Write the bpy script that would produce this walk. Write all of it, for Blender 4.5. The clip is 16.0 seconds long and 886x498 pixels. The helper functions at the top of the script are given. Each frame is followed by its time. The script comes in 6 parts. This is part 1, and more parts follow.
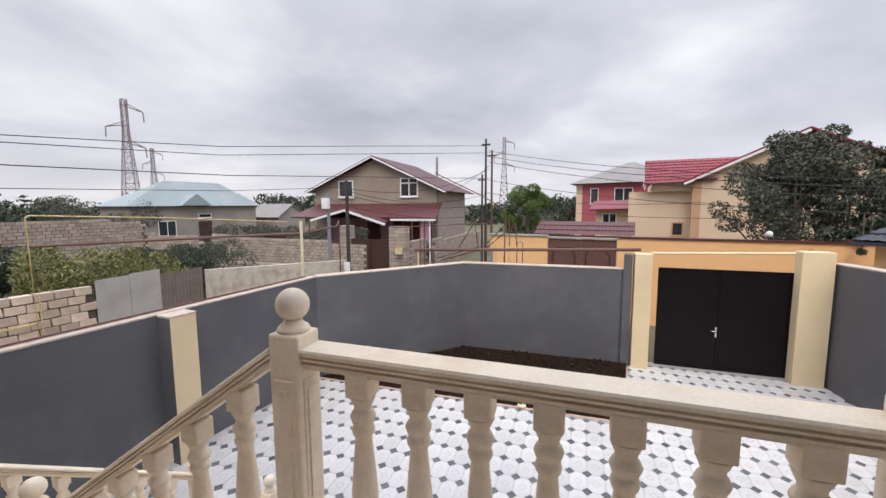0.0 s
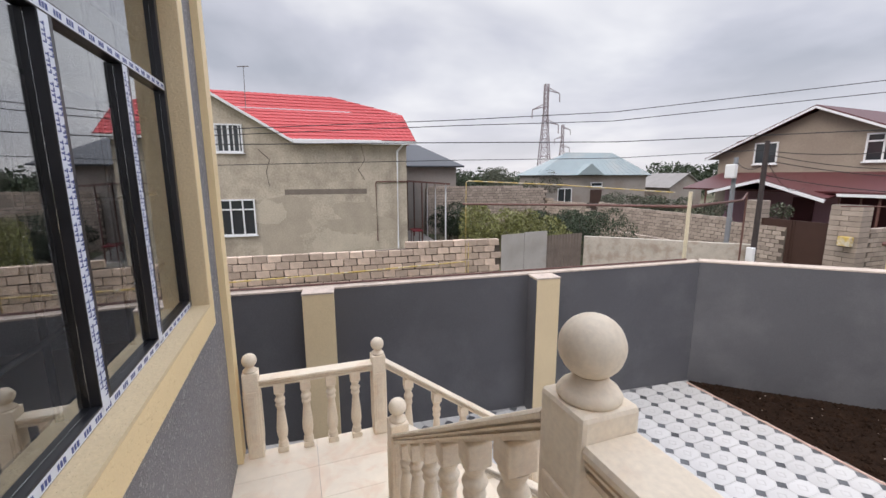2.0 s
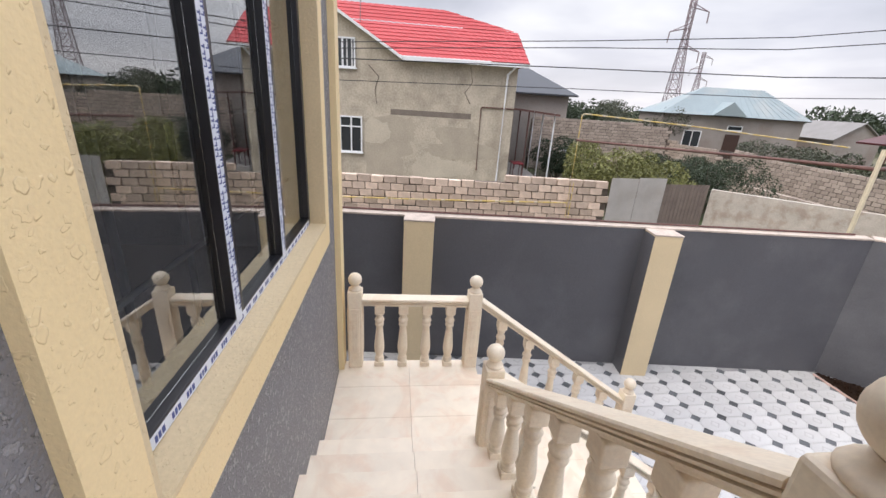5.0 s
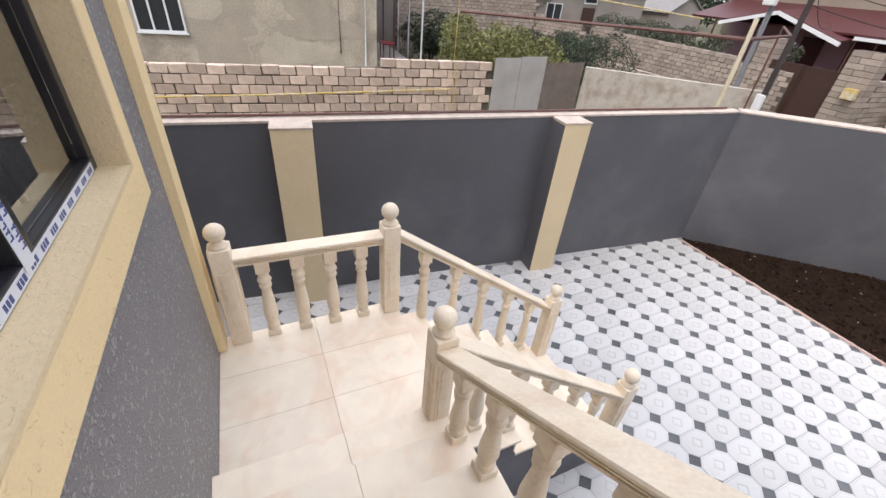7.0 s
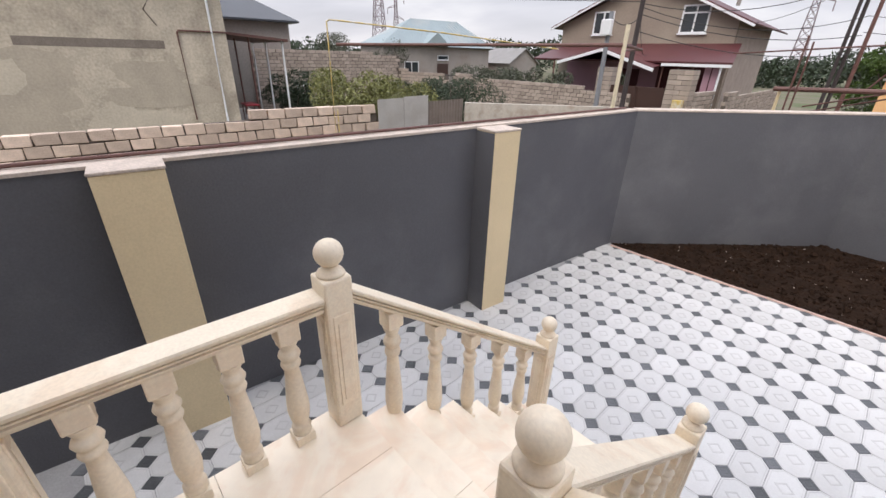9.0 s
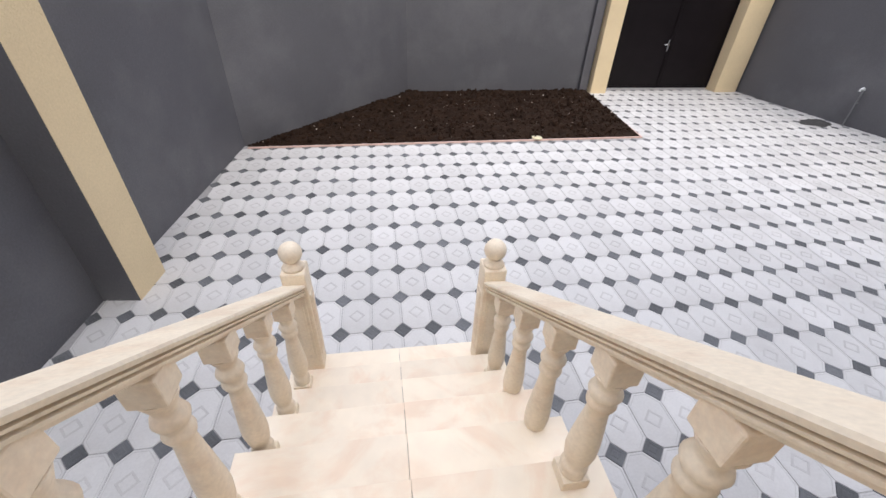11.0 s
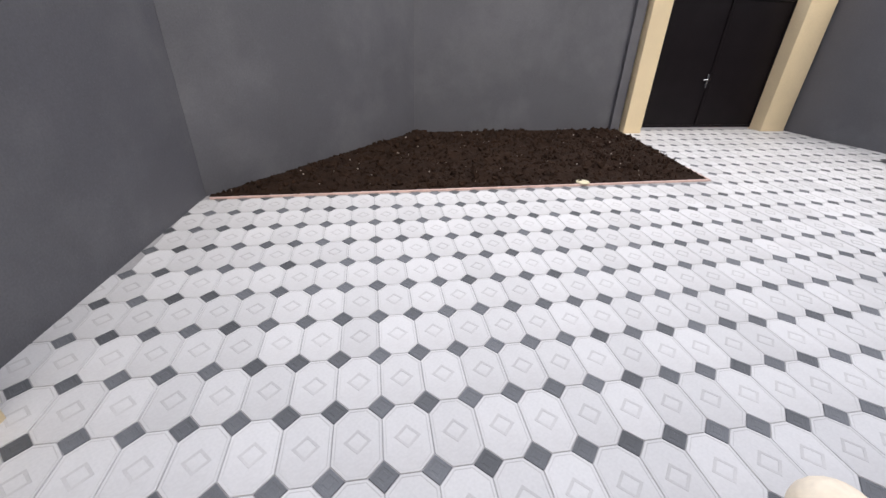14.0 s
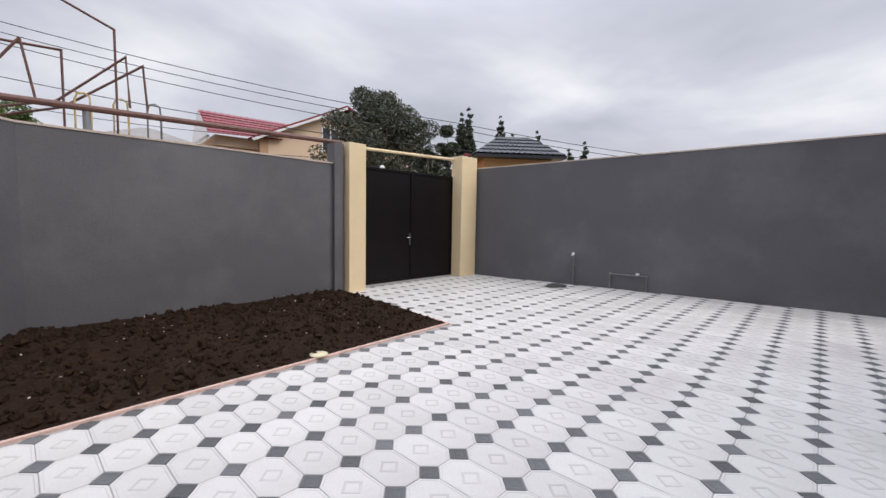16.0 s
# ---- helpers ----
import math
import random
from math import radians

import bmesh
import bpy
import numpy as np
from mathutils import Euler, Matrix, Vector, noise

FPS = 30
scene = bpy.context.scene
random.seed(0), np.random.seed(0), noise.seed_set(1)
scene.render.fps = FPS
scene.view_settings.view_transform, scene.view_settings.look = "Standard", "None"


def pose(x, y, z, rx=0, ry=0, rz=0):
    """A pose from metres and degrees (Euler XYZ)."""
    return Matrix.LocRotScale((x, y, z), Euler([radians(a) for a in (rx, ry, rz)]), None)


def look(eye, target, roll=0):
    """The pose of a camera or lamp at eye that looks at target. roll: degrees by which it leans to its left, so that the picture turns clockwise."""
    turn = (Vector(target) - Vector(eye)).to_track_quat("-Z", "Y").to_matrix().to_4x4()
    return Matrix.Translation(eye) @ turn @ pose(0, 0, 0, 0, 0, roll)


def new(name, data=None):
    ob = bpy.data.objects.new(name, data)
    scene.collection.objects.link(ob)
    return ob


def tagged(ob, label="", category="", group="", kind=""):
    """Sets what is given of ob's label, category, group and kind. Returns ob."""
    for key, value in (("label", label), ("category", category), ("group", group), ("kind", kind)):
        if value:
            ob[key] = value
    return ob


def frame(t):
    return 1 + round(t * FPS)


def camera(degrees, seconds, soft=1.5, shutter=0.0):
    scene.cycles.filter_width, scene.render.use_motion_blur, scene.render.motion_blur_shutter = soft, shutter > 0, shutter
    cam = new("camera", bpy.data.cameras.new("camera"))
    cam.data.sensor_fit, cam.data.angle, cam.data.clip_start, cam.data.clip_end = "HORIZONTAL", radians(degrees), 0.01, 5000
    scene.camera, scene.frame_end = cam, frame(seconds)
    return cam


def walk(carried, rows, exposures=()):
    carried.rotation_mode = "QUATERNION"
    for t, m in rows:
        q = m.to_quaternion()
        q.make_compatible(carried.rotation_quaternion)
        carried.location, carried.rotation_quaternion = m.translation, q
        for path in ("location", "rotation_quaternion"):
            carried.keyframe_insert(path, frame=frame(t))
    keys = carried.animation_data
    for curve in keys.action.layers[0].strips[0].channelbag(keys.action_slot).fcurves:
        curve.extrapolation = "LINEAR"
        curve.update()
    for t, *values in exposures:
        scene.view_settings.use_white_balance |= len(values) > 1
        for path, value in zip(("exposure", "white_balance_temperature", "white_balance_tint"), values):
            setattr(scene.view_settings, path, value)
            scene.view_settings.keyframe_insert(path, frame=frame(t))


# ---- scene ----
cam = camera(95.0, 16.0)
METRES, EYE, TILT, LEAN, TURN = 8.2, 4.0, 0.0, 0.0, 20.0
PATH = [
    (0, (0.768, 0.757, 4.276), (-0.073, 2.558, 4.057), -0.3),
    (0.5, (0.654, 1.09, 4.28), (-0.517, 2.693, 4.037), 0.0),
    (1, (0.56, 1.277, 4.269), (-0.966, 2.543, 4.004), -0.3),
    (1.5, (0.431, 1.455, 4.262), (-1.404, 2.183, 3.942), -0.7),
    (2, (0.197, 1.5, 4.214), (-1.714, 1.972, 3.859), -0.2),
    (2.5, (0.015, 1.525, 4.233), (-1.925, 1.818, 3.843), -0.4),
    (3, (-0.047, 1.553, 4.211), (-1.96, 1.246, 3.717), -1.4),
    (3.5, (-0.143, 1.547, 4.183), (-1.893, 0.754, 3.627), -1.1),
    (4, (-0.136, 1.465, 4.184), (-1.913, 0.79, 3.561), 1.0),
    (4.5, (-0.044, 1.368, 4.217), (-1.914, 1.08, 3.568), 2.3),
    (5, (-0.091, 1.34, 4.223), (-1.966, 1.381, 3.528), 3.7),
    (5.2, (-0.135, 1.318, 4.219), (-1.986, 1.454, 3.474), 4.2),
    (7.3, (-1.28, 1.195, 3.926), (-2.805, 1.853, 2.811), 3.7),
    (7.5, (-1.366, 1.199, 3.832), (-2.892, 1.891, 2.741), 2.5),
    (8, (-1.652, 1.162, 3.663), (-3.272, 1.838, 2.704), 2.2),
    (8.5, (-1.944, 1.156, 3.493), (-3.457, 2.117, 2.605), 3.0),
    (9, (-2.249, 1.212, 3.299), (-3.695, 2.293, 2.44), 1.5),
    (9.5, (-2.496, 1.305, 3.115), (-3.651, 2.633, 2.165), 1.3),
    (10, (-2.786, 1.41, 2.931), (-3.602, 2.908, 1.886), 1.5),
    (10.2, (-2.906, 1.462, 2.848), (-3.554, 3.009, 1.757), 0.9),
    (12.3, (-3.437, 2.496, 2.494), (-2.665, 3.919, 1.319), 6.4),
    (12.5, (-3.438, 2.613, 2.454), (-2.727, 4.097, 1.317), 5.0),
    (13, (-3.448, 2.894, 2.262), (-2.82, 4.378, 1.078), 5.6),
    (13.5, (-3.539, 3.156, 2.095), (-3.19, 4.808, 1.023), 2.7),
    (14, (-3.563, 3.411, 1.962), (-3.442, 5.157, 0.993), 1.8),
    (14.5, (-3.605, 3.701, 1.748), (-3.499, 5.487, 0.855), 2.0),
    (15, (-3.487, 4.014, 1.609), (-3.238, 5.887, 0.953), 2.0),
    (15.5, (-3.328, 4.382, 1.546), (-2.537, 6.192, 1.232), 1.9),
    (16, (-3.005, 4.779, 1.504), (-1.698, 6.286, 1.358), 1.0),
]
walk(cam, [(t, look(eye, target, roll)) for t, eye, target, roll in PATH], [(0, -0.02), (0.5, -0.12), (1, -0.18), (1.5, -0.12), (2, 0.00), (3, 0.12), (3.5, 0.22), (5, 0.20), (7.5, 0.15), (9, 0.06), (12.5, 0.00), (14.5, 0.00), (15.5, -0.06), (16, -0.14)])

# ---- world and light ----
world = bpy.data.worlds.new("overcast_sky")
scene.world = world
world.use_nodes = True
wn, wl = world.node_tree.nodes, world.node_tree.links
wn.clear()
w_out = wn.new("ShaderNodeOutputWorld")
w_bg = wn.new("ShaderNodeBackground")
w_sky = wn.new("ShaderNodeTexSky")
w_sky.sky_type = "NISHITA"
w_sky.sun_disc = False
w_sky.sun_elevation = radians(40)
w_sky.sun_rotation = radians(150)
w_tc = wn.new("ShaderNodeTexCoord")
w_sep = wn.new("ShaderNodeSeparateXYZ")
wl.new(w_tc.outputs["Generated"], w_sep.inputs[0])
# clouds lie on a high flat layer: divide the direction by its height
w_add = wn.new("ShaderNodeMath")
w_add.operation = "ADD"
w_add.inputs[1].default_value = 0.16
w_abs = wn.new("ShaderNodeMath")
w_abs.operation = "ABSOLUTE"
wl.new(w_sep.outputs["Z"], w_abs.inputs[0])
wl.new(w_abs.outputs[0], w_add.inputs[0])
w_dx = wn.new("ShaderNodeMath")
w_dx.operation = "DIVIDE"
w_dy = wn.new("ShaderNodeMath")
w_dy.operation = "DIVIDE"
wl.new(w_sep.outputs["X"], w_dx.inputs[0])
wl.new(w_sep.outputs["Y"], w_dy.inputs[0])
wl.new(w_add.outputs[0], w_dx.inputs[1])
wl.new(w_add.outputs[0], w_dy.inputs[1])
w_com = wn.new("ShaderNodeCombineXYZ")
wl.new(w_dx.outputs[0], w_com.inputs[0])
wl.new(w_dy.outputs[0], w_com.inputs[1])
w_n = wn.new("ShaderNodeTexNoise")
w_n.inputs["Scale"].default_value = 0.62
w_n.inputs["Detail"].default_value = 5
w_n.inputs["Roughness"].default_value = 0.5
w_n.inputs["Distortion"].default_value = 0.25
wl.new(w_com.outputs[0], w_n.inputs["Vector"])
w_ramp = wn.new("ShaderNodeValToRGB")
w_ramp.color_ramp.elements[0].position = 0.36
w_ramp.color_ramp.elements[0].color = (0.44, 0.46, 0.53, 1)
w_ramp.color_ramp.elements[1].position = 0.66
w_ramp.color_ramp.elements[1].color = (0.90, 0.90, 0.93, 1)
w_mid = w_ramp.color_ramp.elements.new(0.5)
w_mid.color = (0.60, 0.61, 0.69, 1)
wl.new(w_n.outputs["Fac"], w_ramp.inputs[0])
# the horizon is paler and warmer than the rest
w_hor = wn.new("ShaderNodeMapRange")
w_hor.inputs["From Min"].default_value = 0.0
w_hor.inputs["From Max"].default_value = 0.22
w_hor.inputs["To Min"].default_value = 0.75
w_hor.inputs["To Max"].default_value = 0.0
wl.new(w_abs.outputs[0], w_hor.inputs[0])
w_mix = wn.new("ShaderNodeMix")
w_mix.data_type = "RGBA"
wl.new(w_hor.outputs[0], w_mix.inputs["Factor"])
wl.new(w_ramp.outputs[0], w_mix.inputs["A"])
w_mix.inputs["B"].default_value = (0.80, 0.77, 0.82, 1)
w_mul = wn.new("ShaderNodeMix")
w_mul.data_type = "RGBA"
w_mul.blend_type = "MIX"
w_mul.inputs["Factor"].default_value = 0.94
w_scale = wn.new("ShaderNodeVectorMath")
w_scale.operation = "SCALE"
w_scale.inputs["Scale"].default_value = 8.6
wl.new(w_mix.outputs["Result"], w_scale.inputs[0])
wl.new(w_sky.outputs[0], w_mul.inputs["A"])
w_zen = wn.new("ShaderNodeMapRange")
w_zen.interpolation_type = "SMOOTHSTEP"
w_zen.inputs["From Min"].default_value = 0.35
w_zen.inputs["From Max"].default_value = 0.85
w_zen.inputs["To Min"].default_value = 8.6
w_zen.inputs["To Max"].default_value = 29.0
wl.new(w_abs.outputs[0], w_zen.inputs[0])
wl.new(w_zen.outputs[0], w_scale.inputs["Scale"])
# thinner, brighter cloud towards the north-east
w_dot = wn.new("ShaderNodeVectorMath")
w_dot.operation = "DOT_PRODUCT"
w_dot.inputs[1].default_value = (0.78, 0.62, 0.0)
wl.new(w_tc.outputs["Generated"], w_dot.inputs[0])
w_side = wn.new("ShaderNodeMapRange")
w_side.interpolation_type = "SMOOTHSTEP"
w_side.inputs["From Min"].default_value = 0.1
w_side.inputs["From Max"].default_value = 1.0
w_side.inputs["To Min"].default_value = 1.0
w_side.inputs["To Max"].default_value = 1.12
wl.new(w_dot.outputs["Value"], w_side.inputs[0])
w_scale2 = wn.new("ShaderNodeVectorMath")
w_scale2.operation = "SCALE"
wl.new(w_scale.outputs[0], w_scale2.inputs[0])
wl.new(w_side.outputs[0], w_scale2.inputs["Scale"])
wl.new(w_scale2.outputs[0], w_mul.inputs["B"])
wl.new(w_mul.outputs["Result"], w_bg.inputs["Color"])
w_bg.inputs["Strength"].default_value = 0.125
wl.new(w_bg.outputs[0], w_out.inputs["Surface"])

sun = new("sun", bpy.data.lights.new("sun", "SUN"))
sun.data.energy = 1.5
sun.data.angle = radians(30)
sun.data.color = (1.0, 0.90, 0.78)
sun.matrix_world = look((0, 0, 30), (0 - 10, 17, 30 - 22))

# ---- materials ----
def mat(name, col, rough=0.8, var=0.15, scale=3.0, fine=60.0, bump=0.2, dist=0.004, metal=0.0, rand=0.0, stain=None, stain_scale=0.6, coords="Object", sdist=0.0, spec=0.5, vor=0.0, vscale=40.0, vrad=0.62, gloss=0.0, flake_sheen=0.0):
    m = bpy.data.materials.new(name)
    m.use_nodes = True
    n, l = m.node_tree.nodes, m.node_tree.links
    b = n["Principled BSDF"]
    b.inputs["Roughness"].default_value = rough
    b.inputs["Metallic"].default_value = metal
    b.inputs["Specular IOR Level"].default_value = spec
    tc = n.new("ShaderNodeTexCoord")
    na = n.new("ShaderNodeTexNoise")
    na.inputs["Scale"].default_value = scale
    na.inputs["Detail"].default_value = 5
    nb = n.new("ShaderNodeTexNoise")
    nb.inputs["Scale"].default_value = fine
    nb.inputs["Detail"].default_value = 3
    for q in (na, nb):
        l.new(tc.outputs[coords], q.inputs["Vector"])
    add = n.new("ShaderNodeMath")
    add.operation = "ADD"
    l.new(na.outputs["Fac"], add.inputs[0])
    l.new(nb.outputs["Fac"], add.inputs[1])
    mr = n.new("ShaderNodeMapRange")
    mr.inputs["From Min"].default_value = 0.65
    mr.inputs["From Max"].default_value = 1.35
    mr.inputs["To Min"].default_value = 1 - var
    mr.inputs["To Max"].default_value = 1 + var
    l.new(add.outputs[0], mr.inputs[0])
    val = mr.outputs[0]
    if rand:
        oi = n.new("ShaderNodeObjectInfo")
        geo = n.new("ShaderNodeNewGeometry")
        s = n.new("ShaderNodeMath")
        s.operation = "ADD"
        l.new(oi.outputs["Random"], s.inputs[0])
        l.new(geo.outputs["Random Per Island"], s.inputs[1])
        fr = n.new("ShaderNodeMath")
        fr.operation = "FRACT"
        l.new(s.outputs[0], fr.inputs[0])
        r2 = n.new("ShaderNodeMapRange")
        r2.inputs["To Min"].default_value = 1 - rand
        r2.inputs["To Max"].default_value = 1 + rand
        l.new(fr.outputs[0], r2.inputs[0])
        mm = n.new("ShaderNodeMath")
        mm.operation = "MULTIPLY"
        l.new(val, mm.inputs[0])
        l.new(r2.outputs[0], mm.inputs[1])
        val = mm.outputs[0]
    sc = n.new("ShaderNodeVectorMath")
    sc.operation = "SCALE"
    l.new(val, sc.inputs["Scale"])
    if stain:
        ns = n.new("ShaderNodeTexNoise")
        ns.inputs["Scale"].default_value = stain_scale
        ns.inputs["Detail"].default_value = 8
        ns.inputs["Roughness"].default_value = 0.6
        ns.inputs["Distortion"].default_value = sdist
        l.new(tc.outputs[coords], ns.inputs["Vector"])
        r3 = n.new("ShaderNodeMapRange")
        r3.inputs["From Min"].default_value = 0.48
        r3.inputs["From Max"].default_value = 0.62
        l.new(ns.outputs["Fac"], r3.inputs[0])
        mx = n.new("ShaderNodeMix")
        mx.data_type = "RGBA"
        mx.inputs["A"].default_value = (*col, 1)
        mx.inputs["B"].default_value = (*stain, 1)
        l.new(r3.outputs[0], mx.inputs["Factor"])
        l.new(mx.outputs["Result"], sc.inputs[0])
    else:
        sc.inputs[0].default_value = col
    l.new(sc.outputs[0], b.inputs["Base Color"])
    if bump:
        bp = n.new("ShaderNodeBump")
        bp.inputs["Strength"].default_value = bump
        bp.inputs["Distance"].default_value = dist
        if vor:
            # drops and flakes of thrown plaster, glossier than the ground between them
            wn = n.new("ShaderNodeTexNoise")
            wn.inputs["Scale"].default_value = vscale * 1.1
            wn.inputs["Detail"].default_value = 2.0
            l.new(tc.outputs[coords], wn.inputs["Vector"])
            ws = n.new("ShaderNodeVectorMath")
            ws.operation = "MULTIPLY_ADD"
            ws.inputs[1].default_value = (1.5 / vscale,) * 3
            l.new(wn.outputs["Color"], ws.inputs[0])
            l.new(tc.outputs[coords], ws.inputs[2])
            vo = n.new("ShaderNodeTexVoronoi")
            vo.inputs["Scale"].default_value = vscale
            l.new(ws.outputs[0], vo.inputs["Vector"])
            sx = n.new("ShaderNodeSeparateColor")
            l.new(vo.outputs["Color"], sx.inputs[0])
            ra = n.new("ShaderNodeMath")
            ra.operation = "MULTIPLY_ADD"
            ra.inputs[1].default_value = vrad
            ra.inputs[2].default_value = -0.10
            l.new(sx.outputs[0], ra.inputs[0])
            df = n.new("ShaderNodeMath")
            df.operation = "SUBTRACT"
            l.new(ra.outputs[0], df.inputs[0])
            l.new(vo.outputs["Distance"], df.inputs[1])
            v2 = n.new("ShaderNodeTexVoronoi")
            v2.inputs["Scale"].default_value = vscale * 2.1
            l.new(ws.outputs[0], v2.inputs["Vector"])
            s2 = n.new("ShaderNodeSeparateColor")
            l.new(v2.outputs["Color"], s2.inputs[0])
            rb = n.new("ShaderNodeMath")
            rb.operation = "MULTIPLY_ADD"
            rb.inputs[1].default_value = vrad * 1.1
            rb.inputs[2].default_value = -0.16
            l.new(s2.outputs[0], rb.inputs[0])
            d2 = n.new("ShaderNodeMath")
            d2.operation = "SUBTRACT"
            l.new(rb.outputs[0], d2.inputs[0])
            l.new(v2.outputs["Distance"], d2.inputs[1])
            d3 = n.new("ShaderNodeMath")
            d3.operation = "MAXIMUM"
            l.new(df.outputs[0], d3.inputs[0])
            l.new(d2.outputs[0], d3.inputs[1])
            df = d3
            r4 = n.new("ShaderNodeMapRange")
            r4.interpolation_type = "SMOOTHSTEP"
            r4.inputs["From Min"].default_value = -0.02
            r4.inputs["From Max"].default_value = 0.05
            r4.inputs["To Max"].default_value = vor * 2.2
            l.new(df.outputs[0], r4.inputs[0])
            # a lighter base colour on the drops imitates the sheen of their gloss
            if flake_sheen:
                fk = n.new("ShaderNodeMath")
                fk.operation = "MULTIPLY_ADD"
                fk.inputs[1].default_value = flake_sheen / (vor * 2.2)
                fk.inputs[2].default_value = 1.0
                l.new(r4.outputs[0], fk.inputs[0])
                f2 = n.new("ShaderNodeVectorMath")
                f2.operation = "SCALE"
                l.new(sc.outputs[0], f2.inputs[0])
                l.new(fk.outputs[0], f2.inputs["Scale"])
                l.new(f2.outputs[0], b.inputs["Base Color"])
            if gloss:
                rr_ = n.new("ShaderNodeMapRange")
                rr_.inputs["To Min"].default_value = rough
                rr_.inputs["To Max"].default_value = gloss
                rr_.inputs["From Max"].default_value = vor * 2.2
                l.new(r4.outputs[0], rr_.inputs[0])
                l.new(rr_.outputs[0], b.inputs["Roughness"])
            a2 = n.new("ShaderNodeMath")
            a2.operation = "ADD"
            l.new(r4.outputs[0], a2.inputs[0])
            l.new(nb.outputs["Fac"], a2.inputs[1])
            l.new(a2.outputs[0], bp.inputs["Height"])
        else:
            l.new(add.outputs[0], bp.inputs["Height"])
        l.new(bp.outputs[0], b.inputs["Normal"])
    return m


def glass_mat(name, tint=(0.9, 0.95, 0.95)):
    m = bpy.data.materials.new(name)
    m.use_nodes = True
    b = m.node_tree.nodes["Principled BSDF"]
    b.inputs["Base Color"].default_value = (*tint, 1)
    b.inputs["Transmission Weight"].default_value = 1.0
    b.inputs["Roughness"].default_value = 0.0
    b.inputs["IOR"].default_value = 2.7
    return m


GREY = mat("grey_plaster_paint", (0.094, 0.093, 0.102), 0.6, 0.14, 1.1, 55, 0.45, 0.005, stain=(0.118, 0.117, 0.125), stain_scale=0.7, vor=0.35, vscale=20, vrad=0.45)
GREY_ROUGH = mat("grey_thrown_plaster_paint", (0.215, 0.213, 0.226), 0.58, 0.10, 2.0, 90, 1.0, 0.007, vor=0.9, vscale=34, vrad=0.62, gloss=0.32, flake_sheen=0.32)
CREAM = mat("cream_plaster_paint", (0.72, 0.58, 0.36), 0.6, 0.08, 2.0, 60, 0.6, 0.004, vor=0.6, vscale=32)
CREAM_ROUGH = mat("cream_thrown_plaster_paint", (0.88, 0.70, 0.40), 0.5, 0.05, 2.0, 90, 0.6, 0.003, vor=0.8, vscale=22, vrad=0.54)
CAP = mat("wall_top_whitewash", (0.50, 0.42, 0.36), 0.9, 0.25, 6, 50, 0.6, 0.006)
STONE = mat("cast_stone", (0.82, 0.71, 0.55), 0.6, 0.10, 4, 70, 0.25, 0.003, rand=0.05, stain=(0.76, 0.62, 0.46), stain_scale=5)
MARBLE = mat("beige_marble", (0.86, 0.755, 0.60), 0.32, 0.06, 2.5, 9, 0.05, 0.002, rand=0.05, stain=(0.82, 0.66, 0.50), stain_scale=1.6, sdist=2.2)
TILE_W = mat("white_cement_tile", (0.575, 0.563, 0.548), 0.5, 0.07, 3, 60, 0.25, 0.002, rand=0.07, stain=(0.505, 0.49, 0.475), stain_scale=0.9)
TILE_R = mat("tile_ring_relief", (0.485, 0.47, 0.455), 0.6, 0.10, 8, 90, 0.4, 0.002, rand=0.10)
TILE_D = mat("dark_cement_tile", (0.10, 0.103, 0.108), 0.5, 0.22, 9, 130, 0.4, 0.002, rand=0.35)
GROUT = mat("grey_grout", (0.33, 0.32, 0.315), 0.9, 0.15, 4, 80, 0.3, 0.003)
SOIL = mat("dark_soil", (0.023, 0.0125, 0.0075), 0.95, 0.40, 5, 40, 1.0, 0.02, rand=0.25, spec=0.12)
STEEL_BROWN = mat("dark_brown_painted_steel", (0.007, 0.005, 0.006), 0.42, 0.3, 3, 80, 0.08, 0.002, spec=0.16)
CHROME = mat("brushed_metal", (0.6, 0.6, 0.6), 0.25, 0.05, 8, 90, 0.0, metal=1.0)
RUST = mat("rusty_brown_pipe_paint", (0.12, 0.055, 0.045), 0.6, 0.30, 9, 60, 0.3, 0.002)
YPIPE = mat("yellow_gas_pipe_paint", (0.55, 0.40, 0.12), 0.5, 0.20, 9, 60, 0.2, 0.002, stain=(0.6, 0.55, 0.45), stain_scale=4)
GPIPE = mat("grey_pipe_paint", (0.16, 0.165, 0.17), 0.5, 0.15, 9, 60, 0.2, 0.002)
BLACKWIRE = mat("black_cable_sheath", (0.02, 0.02, 0.022), 0.6, 0.1, 5, 40, 0.0)
BLOCK = mat("shell_limestone_block", (0.56, 0.44, 0.36), 0.9, 0.20, 5, 45, 1.0, 0.010, rand=0.28)
BLOCK_FAR = mat("weathered_limestone_block", (0.33, 0.275, 0.235), 0.9, 0.20, 2, 25, 0.6, 0.01, rand=0.20)
MORTAR = mat("cement_mortar", (0.11, 0.09, 0.075), 0.95, 0.2, 4, 40, 0.6, 0.008)
PLASTER_OLD = mat("old_cement_plaster", (0.46, 0.405, 0.325), 0.9, 0.26, 1.3, 12, 0.5, 0.01, stain=(0.37, 0.32, 0.255), stain_scale=0.8)
PLASTER_B = mat("brown_grey_render", (0.27, 0.22, 0.18), 0.9, 0.12, 0.8, 12, 0.4, 0.01, stain=(0.31, 0.26, 0.21), stain_scale=0.3)
PLASTER_HUT = mat("weathered_hut_render", (0.30, 0.27, 0.25), 0.9, 0.15, 0.8, 10, 0.4, 0.01, stain=(0.24, 0.20, 0.18), stain_scale=0.4)
STRIP = mat("bare_concrete_band", (0.19, 0.16, 0.135), 0.9, 0.25, 2, 20, 0.4, 0.01)
